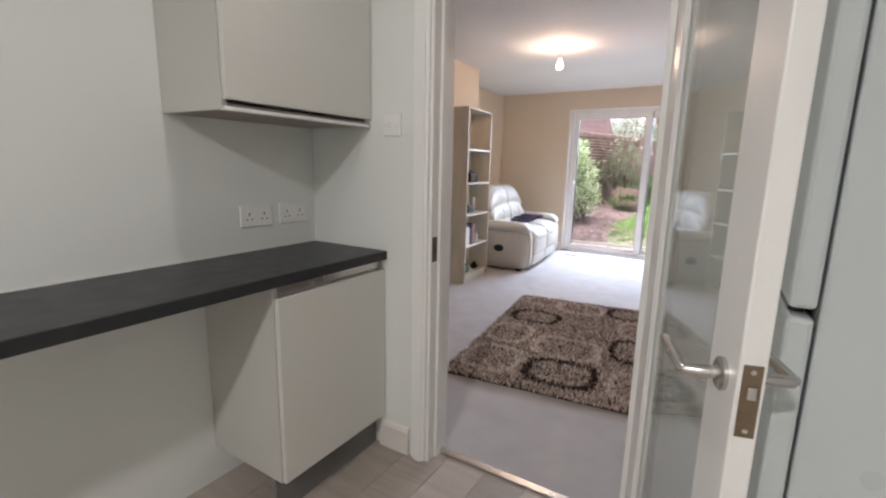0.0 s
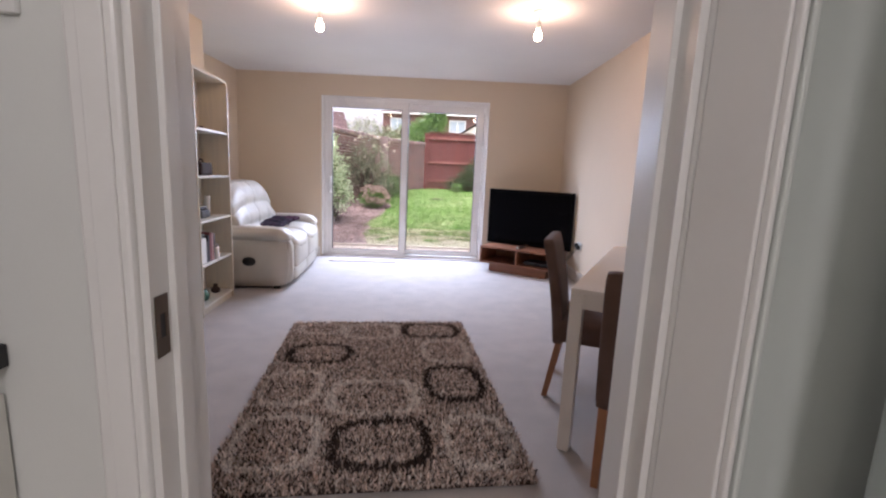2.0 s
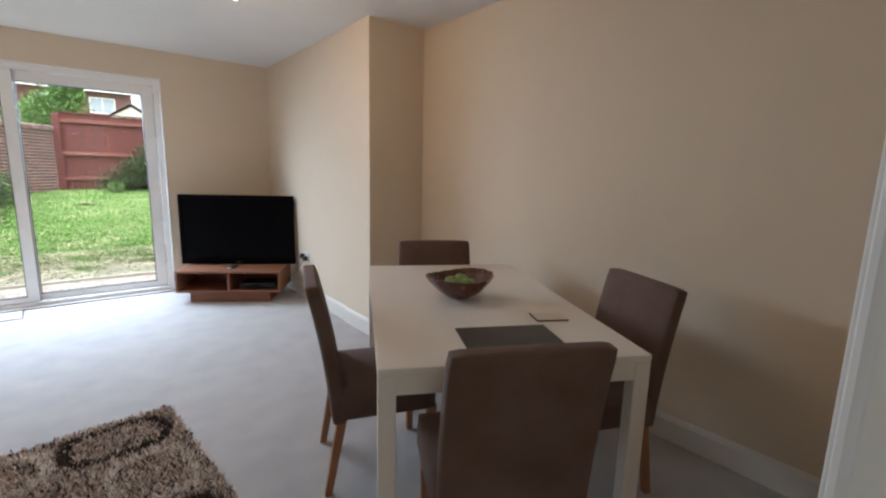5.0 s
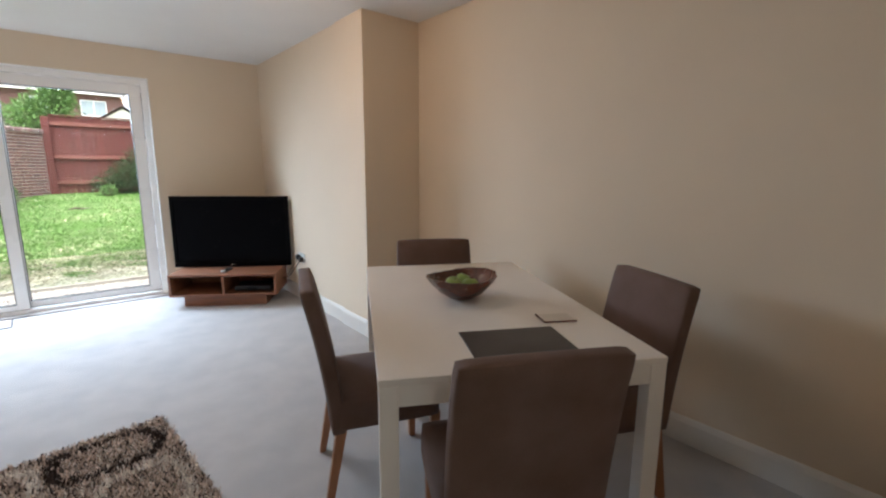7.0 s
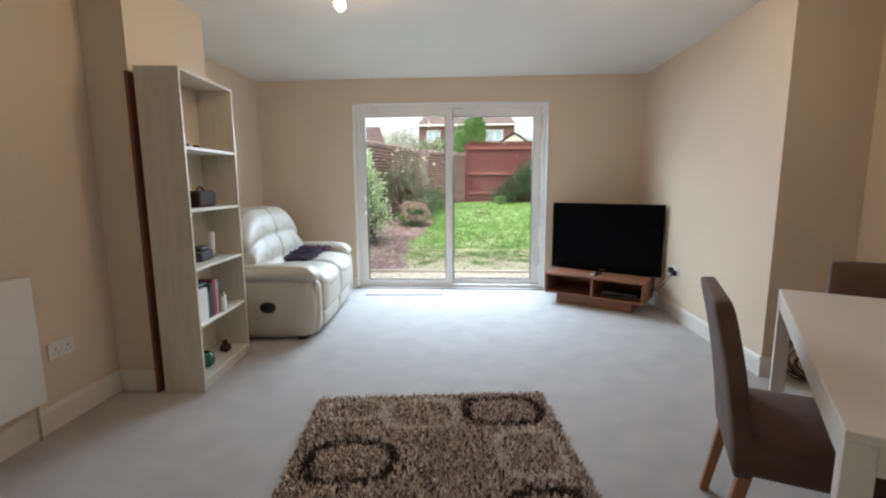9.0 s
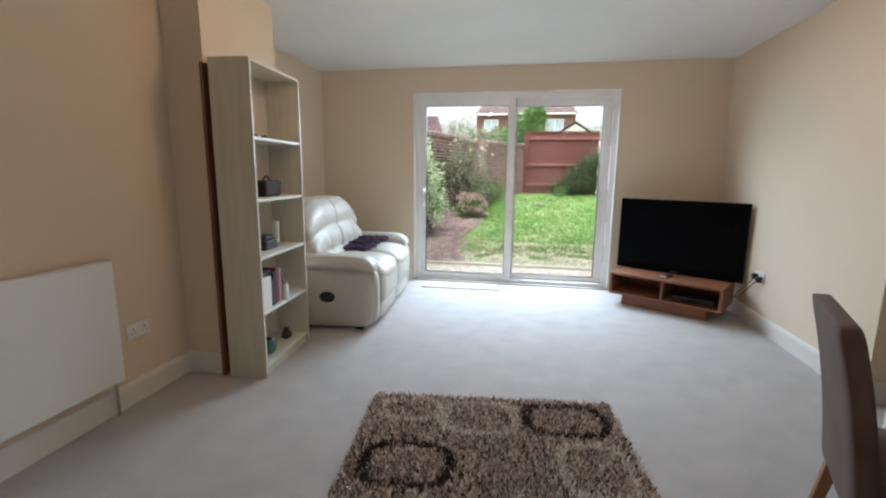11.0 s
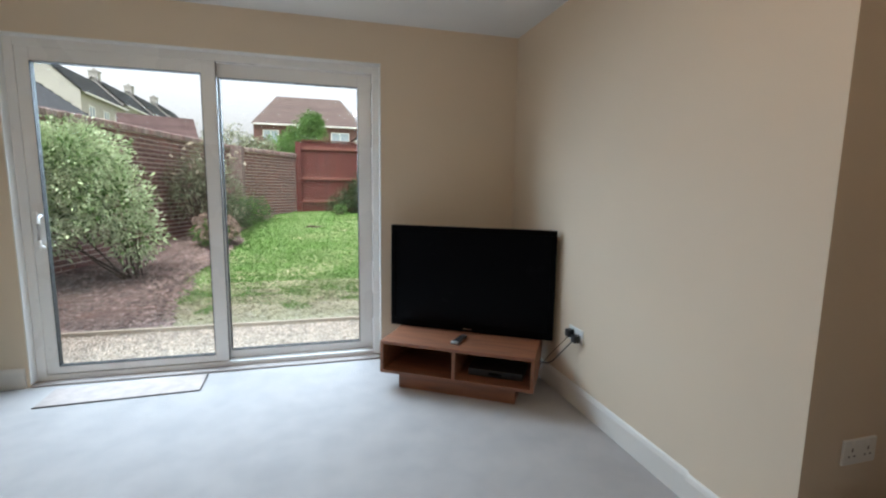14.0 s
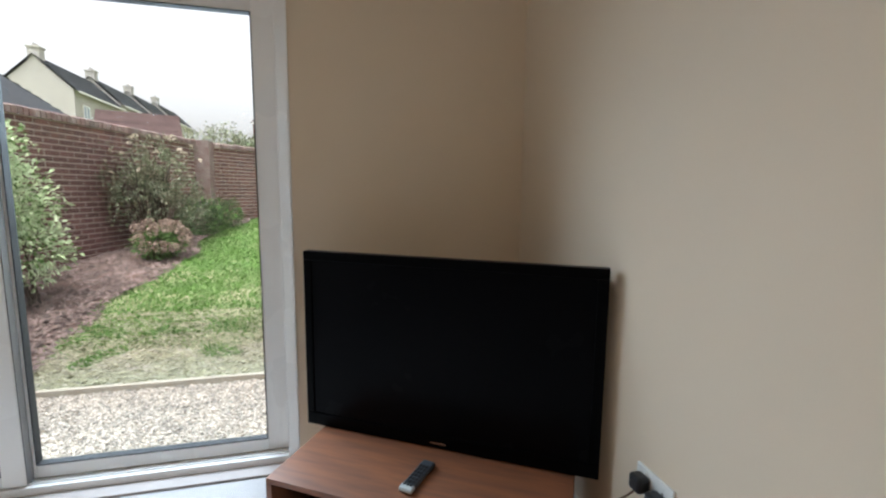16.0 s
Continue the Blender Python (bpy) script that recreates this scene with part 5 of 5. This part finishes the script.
structure("doorstep", one(DL, 7.166, -0.12, DR, 7.30, -0.004, bevel=0.004), "timber_pale", "low step outside the patio door")

# the bricks of the nearer stretch of wall, each a part of it
WA, WB = offset(WALL_A0, WALL_A1, 0.0)
brick_run(gw, WALL_A0, WALL_A1, 2.105, 28, lambda x, c: 3.2 < x < 5.9 and 2 < c < 26)
brick_run(gw, WALL_A1, WALL_B1, 2.105, 28, None)


# ---- the rug and small things indoors ----
random.seed(5)
RUG = Matrix.Translation((-0.42, 3.34, 0)) @ Matrix.Rotation(radians(6.2), 4, "Z")
RW, RL = 0.64, 0.94
# rounded rings on the rug: centre, half sizes, which yarn
RINGS = [(0.38, 0.745, 0.215, 0.145, "d"), (-0.375, 0.335, 0.205, 0.15, "d"), (0.43, -0.10, 0.165, 0.215, "d"), (0.02, -0.655, 0.22, 0.185, "d"),
         (-0.06, 0.735, 0.20, 0.15, "c"), (0.44, 0.36, 0.155, 0.19, "c"), (-0.02, -0.24, 0.235, 0.185, "c"), (-0.43, -0.62, 0.185, 0.21, "c"), (-0.46, -0.12, 0.16, 0.20, "c"), (0.46, -0.66, 0.15, 0.2, "c"), (-0.42, 0.79, 0.16, 0.11, "c")]


def ring_at(x, y):
    for cx, cy, hx, hy, kind in RINGS:
        u, v = abs(x - cx) / hx, abs(y - cy) / hy
        d = (u ** 3.4 + v ** 3.4) ** (1 / 3.4)
        if (0.80 if kind == "d" else 0.82) < d < (1.03 if kind == "d" else 1.04) and abs(x) < RW - 0.02:
            return kind
        if d <= 0.86:
            return "i"
    return ""


def rug():
    r = thing("rug", "shaggy brown and beige rug with dark and cream rounded rings", "rug", RUG)
    base = bmesh.new()
    box(base, -RW, -RL, 0.001, RW, RL, 0.012, bevel=0.004)
    part("backing", base, "rug_dark", r)
    piles = {"rug_light": ([], []), "rug_dark": ([], []), "rug_cream": ([], [])}
    n = 46000
    for _ in range(n):
        x, y = R(-RW - 0.004, RW + 0.004), R(-RL - 0.004, RL + 0.004)
        k = ring_at(x + R(-0.008, 0.008), y + R(-0.008, 0.008))
        q = random.random()
        if k == "d":
            mat = "rug_dark" if q < 0.93 else "rug_light"
        elif k == "c":
            mat = "rug_cream" if q < 0.92 else "rug_light"
        elif k == "i":
            mat = "rug_light" if q < 0.68 else ("rug_cream" if q < 0.84 else "rug_dark")
        else:
            mat = "rug_light" if q < 0.68 else ("rug_cream" if q < 0.83 else "rug_dark")
        vs, fs = piles[mat]
        h, a, lean, w = R(0.022, 0.036), R(0, 6.28), R(0.2, 0.75), R(0.0035, 0.006)
        dx, dy = math.cos(a), math.sin(a)
        tx, ty = x + dx * h * lean, y + dy * h * lean
        o = len(vs)
        vs += [(x - dy * w, y + dx * w, 0.008), (x + dy * w, y - dx * w, 0.008), (x + dx * w, y + dy * w, 0.010), (tx + dy * w * 0.5, ty - dx * w * 0.5, h), (tx - dy * w * 0.5, ty + dx * w * 0.5, h)]
        fs += [(o, o + 1, o + 3, o + 4), (o + 1, o + 2, o + 3), (o + 2, o, o + 4), (o + 4, o + 3, o + 2)]
    for mat, (vs, fs) in piles.items():
        mesh_from("shag", vs, fs, mat, r, kind="stuff", label={"rug_light": "mottled brown pile", "rug_dark": "dark brown pile", "rug_cream": "cream pile"}[mat])


rug()

dm = thing("door_mat", "thin pale doormat in front of the patio door", "doormat", Matrix.Translation((-1.06, 6.82, 0)) @ Matrix.Rotation(radians(2.5), 4, "Z"))
part("pad", one(-0.425, -0.125, 0.001, 0.425, 0.125, 0.007, bevel=0.002), "mat_beige", dm)
part("edge", boxes([(-0.43, -0.135, 0.0005, 0.43, -0.126, 0.006), (0.426, -0.126, 0.0005, 0.434, 0.13, 0.006)]), "mat_dark", dm, "dark bound edge")

TZ = 0.748


def bowl():
    b = thing("fruit_bowl", "dark reddish carved wooden bowl of green apples on the dining table", "bowl", Matrix.Translation((1.160, 3.17, TZ)))
    prof = [(0.048, 0.0), (0.058, 0.004), (0.098, 0.03), (0.138, 0.075), (0.150, 0.100), (0.144, 0.100), (0.127, 0.07), (0.086, 0.03), (0.02, 0.016), (0.001, 0.015)]
    bm = lathe(prof, 48)
    for v in bm.verts:
        a = math.atan2(v.co.y, v.co.x)
        k = (v.co.z / 0.098) ** 2
        s = 1 + 0.03 * math.sin(a * 14) * k + 0.10 * math.cos(a * 2) * k
        v.co.x *= s
        v.co.y *= s
        v.co.z += 0.006 * math.cos(a * 2) * k
    part("bowl", bm, "bowl_wood", b, smooth=60)
    for k, (x, y, z) in enumerate([(-0.04, 0.01, 0.062), (0.035, 0.03, 0.062), (0.01, -0.045, 0.060)]):
        ap = thing("apple", "green apple lying in the wooden bowl", "apple", Matrix.Translation((1.160 + x, 3.17 + y, TZ + z)) @ Matrix.Rotation(k * 1.1, 4, "Z") @ Matrix.Rotation(0.35, 4, "X"), "apples in the bowl")
        rows = [(0.004, -0.026), (0.016, -0.031), (0.029, -0.022), (0.036, -0.002), (0.034, 0.018), (0.022, 0.030), (0.010, 0.029), (0.002, 0.021)]
        part("flesh", lathe(rows, 20), "apple", ap, smooth=180)
        part("stalk", tube(bmesh.new(), [(0, 0, 0.021), (0.002, 0, 0.030), (0.005, 0, 0.038)], 0.0013, 6), "bark", ap)


bowl()
pm = thing("place_mat", "dark brown rectangular place mat on the white table", "place mat", Matrix.Translation((0.947, 2.655, TZ)) @ Matrix.Rotation(radians(-28.5), 4, "Z"))
part("sheet", one(-0.17, -0.125, 0.0005, 0.17, 0.125, 0.006, bevel=0.002), "mat_dark", pm)
cd = thing("greeting_card", "small cream folded card lying open on the table", "card", Matrix.Translation((1.255, 2.735, TZ)) @ Matrix.Rotation(radians(-30), 4, "Z"))
part("leaf", one(-0.062, -0.045, 0.0005, 0.062, 0.045, 0.0025), "card", cd)
part("edge", boxes([(-0.064, -0.049, 0.0005, 0.062, -0.0455, 0.006), (-0.0665, -0.049, 0.0005, -0.0625, 0.045, 0.006)]), "bowl_wood", cd, "dark printed edge")


def throw():
    """A folded dark scarf lying over the sofa seats."""
    t = thing("throw", "dark patterned throw with red edges folded on the sofa seat", "throw")
    for name, x0, x1, y0, y1, z, mat in (("fold", -2.28, -1.80, 5.80, 6.22, 0.535, "throw"), ("upper_fold", -2.12, -1.82, 6.05, 6.48, 0.55, "throw"), ("edge", -2.05, -1.80, 6.30, 6.56, 0.555, "throw_edge")):
        bm = bmesh.new()
        n = 22
        g = []
        for i in range(n + 1):
            row = []
            for j in range(n + 1):
                u, v = i / n, j / n
                x, y = x0 + (x1 - x0) * u, y0 + (y1 - y0) * v
                e = min(u, 1 - u, v, 1 - v)
                z1 = z + 0.026 + 0.034 * abs(noise.noise((x * 9, y * 16, z))) + 0.018 * noise.noise((x * 20, y * 30, 2)) - (0.03 if e < 0.02 else 0)
                row.append(bm.verts.new((x + 0.02 * noise.noise((y * 12, 1, 0)), y + 0.025 * noise.noise((x * 12, 7, 0)), z1)))
            g.append(row)
        for i in range(n):
            for j in range(n):
                bm.faces.new((g[i][j], g[i + 1][j], g[i + 1][j + 1], g[i][j + 1]))
        bmesh.ops.solidify(bm, geom=bm.faces[:], thickness=0.014)
        part(name, bm, mat, t, smooth=60)


throw()


# things on the bookcase's shelves; local x along the case, y into it
def on_shelf(name, label, category, x, y, k, group=""):
    return thing(name, label, category, CASE @ Matrix.Translation((x, y, SHELVES[k])), group)


o = on_shelf("basket", "small dark brown carved wooden basket on a shelf", "basket", 0.35, 0.12, 3)
bm = boxes([(-0.11, -0.05, 0, 0.11, 0.05, 0.105)], bevel=0.018)
part("body", bm, "dark_wood", o)
part("handle", tube(bmesh.new(), [(-0.05 + 0.0125 * q, 0, 0.10 + 0.03 * math.sin(q / 8 * math.pi)) for q in range(9)], 0.006, 8), "dark_wood", o, smooth=60)
o = on_shelf("carved_figure", "small dark reddish wooden ornament on a shelf", "ornament", 0.12, 0.11, 3)
part("body", lathe([(0.03, 0), (0.034, 0.02), (0.022, 0.055), (0.028, 0.08), (0.01, 0.105)], 16), "dark_wood", o, smooth=60)
for x in (0.15, 0.46):
    o = on_shelf("glass_candle_holder", "tall clear glass candle holder on a shelf", "candle holder", x, 0.13, 2, "glass holders on the shelf")
    part("foot", lathe([(0.035, 0), (0.035, 0.008), (0.008, 0.014)], 20), "clear_glass", o, smooth=40)
    part("stem", lathe([(0.008, 0.014), (0.022, 0.03), (0.024, 0.17), (0.021, 0.17), (0.019, 0.034), (0.001, 0.03)], 20), "paper", o, smooth=40)
o = on_shelf("decorative_box", "dark grey-green ornamental box on a shelf", "ornament", 0.31, 0.13, 2)
part("body", one(-0.075, -0.05, 0, 0.075, 0.05, 0.065, bevel=0.01), "book_dark", o)
part("lid", one(-0.06, -0.04, 0.065, 0.06, 0.04, 0.095, bevel=0.015), "book_dark", o)
bx = 0.05
for wd, ht, dp, mat, what in ((0.12, 0.20, 0.20, "paper", "white card magazine file"), (0.022, 0.17, 0.15, "book_dark", "dark hardback book"), (0.03, 0.215, 0.16, "book_dark", "tall dark hardback book"), (0.035, 0.235, 0.17, "book_red", "tall dark red hardback book"), (0.03, 0.225, 0.16, "book_pink", "pale pink hardback book"), (0.028, 0.215, 0.15, "book_dark", "dark hardback book")):
    o = on_shelf("book" if mat != "paper" else "magazine_file", what + " standing on a shelf", "book" if mat != "paper" else "file", bx + wd / 2, 0.03, 1, "books on the shelf" if mat != "paper" else "")
    if mat == "paper":
        part("shell", one(-wd / 2, 0, 0, wd / 2, dp, ht, bevel=0.002), mat, o)
    else:
        part("cover", boxes([(-wd / 2, 0, 0, -wd / 2 + 0.003, dp, ht), (wd / 2 - 0.003, 0, 0, wd / 2, dp, ht), (-wd / 2 + 0.003, 0, 0, wd / 2 - 0.003, 0.003, ht)]), mat, o)
        part("pages", one(-wd / 2 + 0.003, 0.003, 0.004, wd / 2 - 0.003, dp - 0.006, ht - 0.004), "paper", o)
    bx += wd + 0.004
o = on_shelf("black_box", "flat black box lying on the white file", "box", 0.115, 0.05, 1)
part("body", one(-0.07, 0, 0.201, 0.10, 0.10, 0.225, bevel=0.004), "plastic_black", o)
o = on_shelf("candle_jar", "small white and silver jar on a shelf", "jar", 0.345, 0.0, 1)
part("jar", lathe([(0.028, 0), (0.030, 0.004), (0.030, 0.10), (0.026, 0.105)], 20, (0, 0.035)), "paper", o, smooth=40)
part("lid", lathe([(0.028, 0.1055), (0.028, 0.125), (0.024, 0.128)], 20, (0, 0.035)), "metal", o, smooth=40)
o = on_shelf("vase", "round dark green glass vase on the lowest shelf", "vase", 0.20, 0.10, 0)
part("body", lathe([(0.03, 0), (0.055, 0.02), (0.062, 0.055), (0.05, 0.09), (0.035, 0.10), (0.03, 0.10), (0.045, 0.085), (0.055, 0.05), (0.001, 0.012)], 24), "green_glass", o, smooth=60)
o = on_shelf("ornament", "small dark brown ornament on the lowest shelf", "ornament", 0.48, 0.10, 0)
part("body", lathe([(0.02, 0), (0.038, 0.015), (0.034, 0.045), (0.015, 0.06), (0.02, 0.075), (0.006, 0.085)], 16), "dark_wood", o, smooth=60)
for x in (0.12, 0.24):
    o = on_shelf("pebble", "small brown stone on the top shelf", "stone", x, 0.06, 4, "stones on the top shelf")
    part("stone", lathe([(0.008, 0), (0.02, 0.006), (0.018, 0.016), (0.004, 0.021)], 12), "dark_wood", o, smooth=180)

# remote control on the television stand
rc = thing("remote_control", "grey remote control with a dark keypad on the walnut stand", "remote control", Matrix.Translation((0.965, 6.375, 0.3155)) @ Matrix.Rotation(radians(-40), 4, "Z"))
part("case", one(-0.024, -0.085, 0, 0.024, 0.085, 0.018, bevel=0.008, seg=3), "remote_grey", rc)
keys = bmesh.new()
for i in range(3):
    for j in range(7):
        box(keys, -0.016 + i * 0.012, -0.07 + j * 0.018, 0.0181, -0.008 + i * 0.012, -0.059 + j * 0.018, 0.0205)
part("keypad", keys, "plastic_black", rc)
part("end_cap", one(-0.0245, -0.0865, 0.003, 0.0245, -0.058, 0.0192, bevel=0.006), "fridge", rc, "pale silver end")
# recorder in the right-hand bay
rec = thing("set_top_box", "slim black set-top box inside the walnut stand", "set-top box", STAND @ Matrix.Translation((0.24, 0.10, 0.126)))
part("case", one(-0.17, 0, 0, 0.17, 0.22, 0.045, bevel=0.003), "plastic_black", rec)
part("display", one(-0.04, -0.001, 0.015, 0.04, 0.0, 0.03), "tv_screen", rec)

# wall socket with two plugs and their flexes beside the television
SY = 6.01
so = socket("socket", "white double socket low on the wall behind the television", Matrix.Translation((WR, SY, 0.43)) @ east)
for k, (dy, zz) in enumerate(((0.034, 0.435), (-0.034, 0.42))):
    pl = thing("plug", "black mains plug pushed into the wall socket, with its flex", "plug", group="plugs in the socket")
    part("body", one(WR - 0.050, SY + dy - 0.024, zz - 0.026, WR - 0.0095, SY + dy + 0.024, zz + 0.022, bevel=0.009), "plastic_black", pl)
    pts = []
    for q in range(14):
        u = q / 13
        pts.append((WR - 0.035 - 0.10 * u - 0.015 * math.sin(u * 3), SY + dy + 0.22 * u + 0.02 * math.sin(u * 5 + k), zz - 0.02 - (0.24 - 0.05 * k) * math.sin(u * math.pi / 2) ** 0.9))
    part("flex", tube(bmesh.new(), pts, 0.0035, 6), "plastic_black" if k else "wire", pl, smooth=60)

# socket and coiled cables in the recess by the table
socket("socket", "white double socket low on the recess wall", Matrix.Translation((1.80, RY, 0.45)))
cc = thing("cable_coil", "coil of pale and brown cable against the wall", "cable")
for k in range(7):
    r = 0.125 + 0.008 * k
    c = (1.82 + 0.01 * math.sin(k * 2.2), 4.575 + 0.012 * k, 0.15 + 0.01 * math.cos(k * 3.1))
    pts = [(c[0] + r * math.cos(q * math.tau / 28), c[1] + 0.012 * math.sin(q * 0.9 + k), c[2] + 0.8 * r * math.sin(q * math.tau / 28)) for q in range(28)]
    pts = [(x, y, max(0.012, z)) for x, y, z in pts]
    part("loop", tube(bmesh.new(), pts, 0.0065, 6, closed=True), "dark_wood" if k % 3 == 0 else "wire", cc, smooth=60)

socket("socket", "white double socket low on the wall behind the dining table", Matrix.Translation((WR2, 4.50, 0.42)) @ east)

# the small dark bird-like clump on the lawn
tw = thing("fallen_twig", "small dark broken twig lying on the lawn", "twig")
gz = ground_z(13.95)
part("twig", tube(bmesh.new(), [(-0.22, 13.9, gz + 0.03), (-0.1, 13.95, gz + 0.06), (0.02, 13.93, gz + 0.04), (0.15, 14.0, gz + 0.05)], 0.02, 6, radii=[0.01, 0.025, 0.02, 0.006]), "bark", tw)

# kitchen floorboards, each a piece of the floor
kf = bpy.data.objects["kitchen_floor"]
bw, bl = 0.18, 1.2
bb = bmesh.new()
box(bb, 0.001, 0.001, -0.006, bw - 0.001, bl - 0.001, 0.0)
PLANK = bpy.data.meshes.new("plank")
bb.to_mesh(PLANK)
bb.free()
PLANK.materials.append(M["vinyl"])
for i in range(14):
    x = KL + i * bw
    if x + bw > KR + 0.001:
        break
    y = KB - (i * 0.43) % bl
    while y < KY1 - 0.04:
        y0, y1 = max(y, KB), min(y + bl, KY1 - 0.065)
        if y1 - y0 > 0.03:
            q = new("plank", PLANK)
            q.matrix_basis = Matrix.Translation((x, y0, 0)) @ Matrix.Diagonal((1, (y1 - y0) / bl, 1, 1))
            q.parent = kf
        y += bl
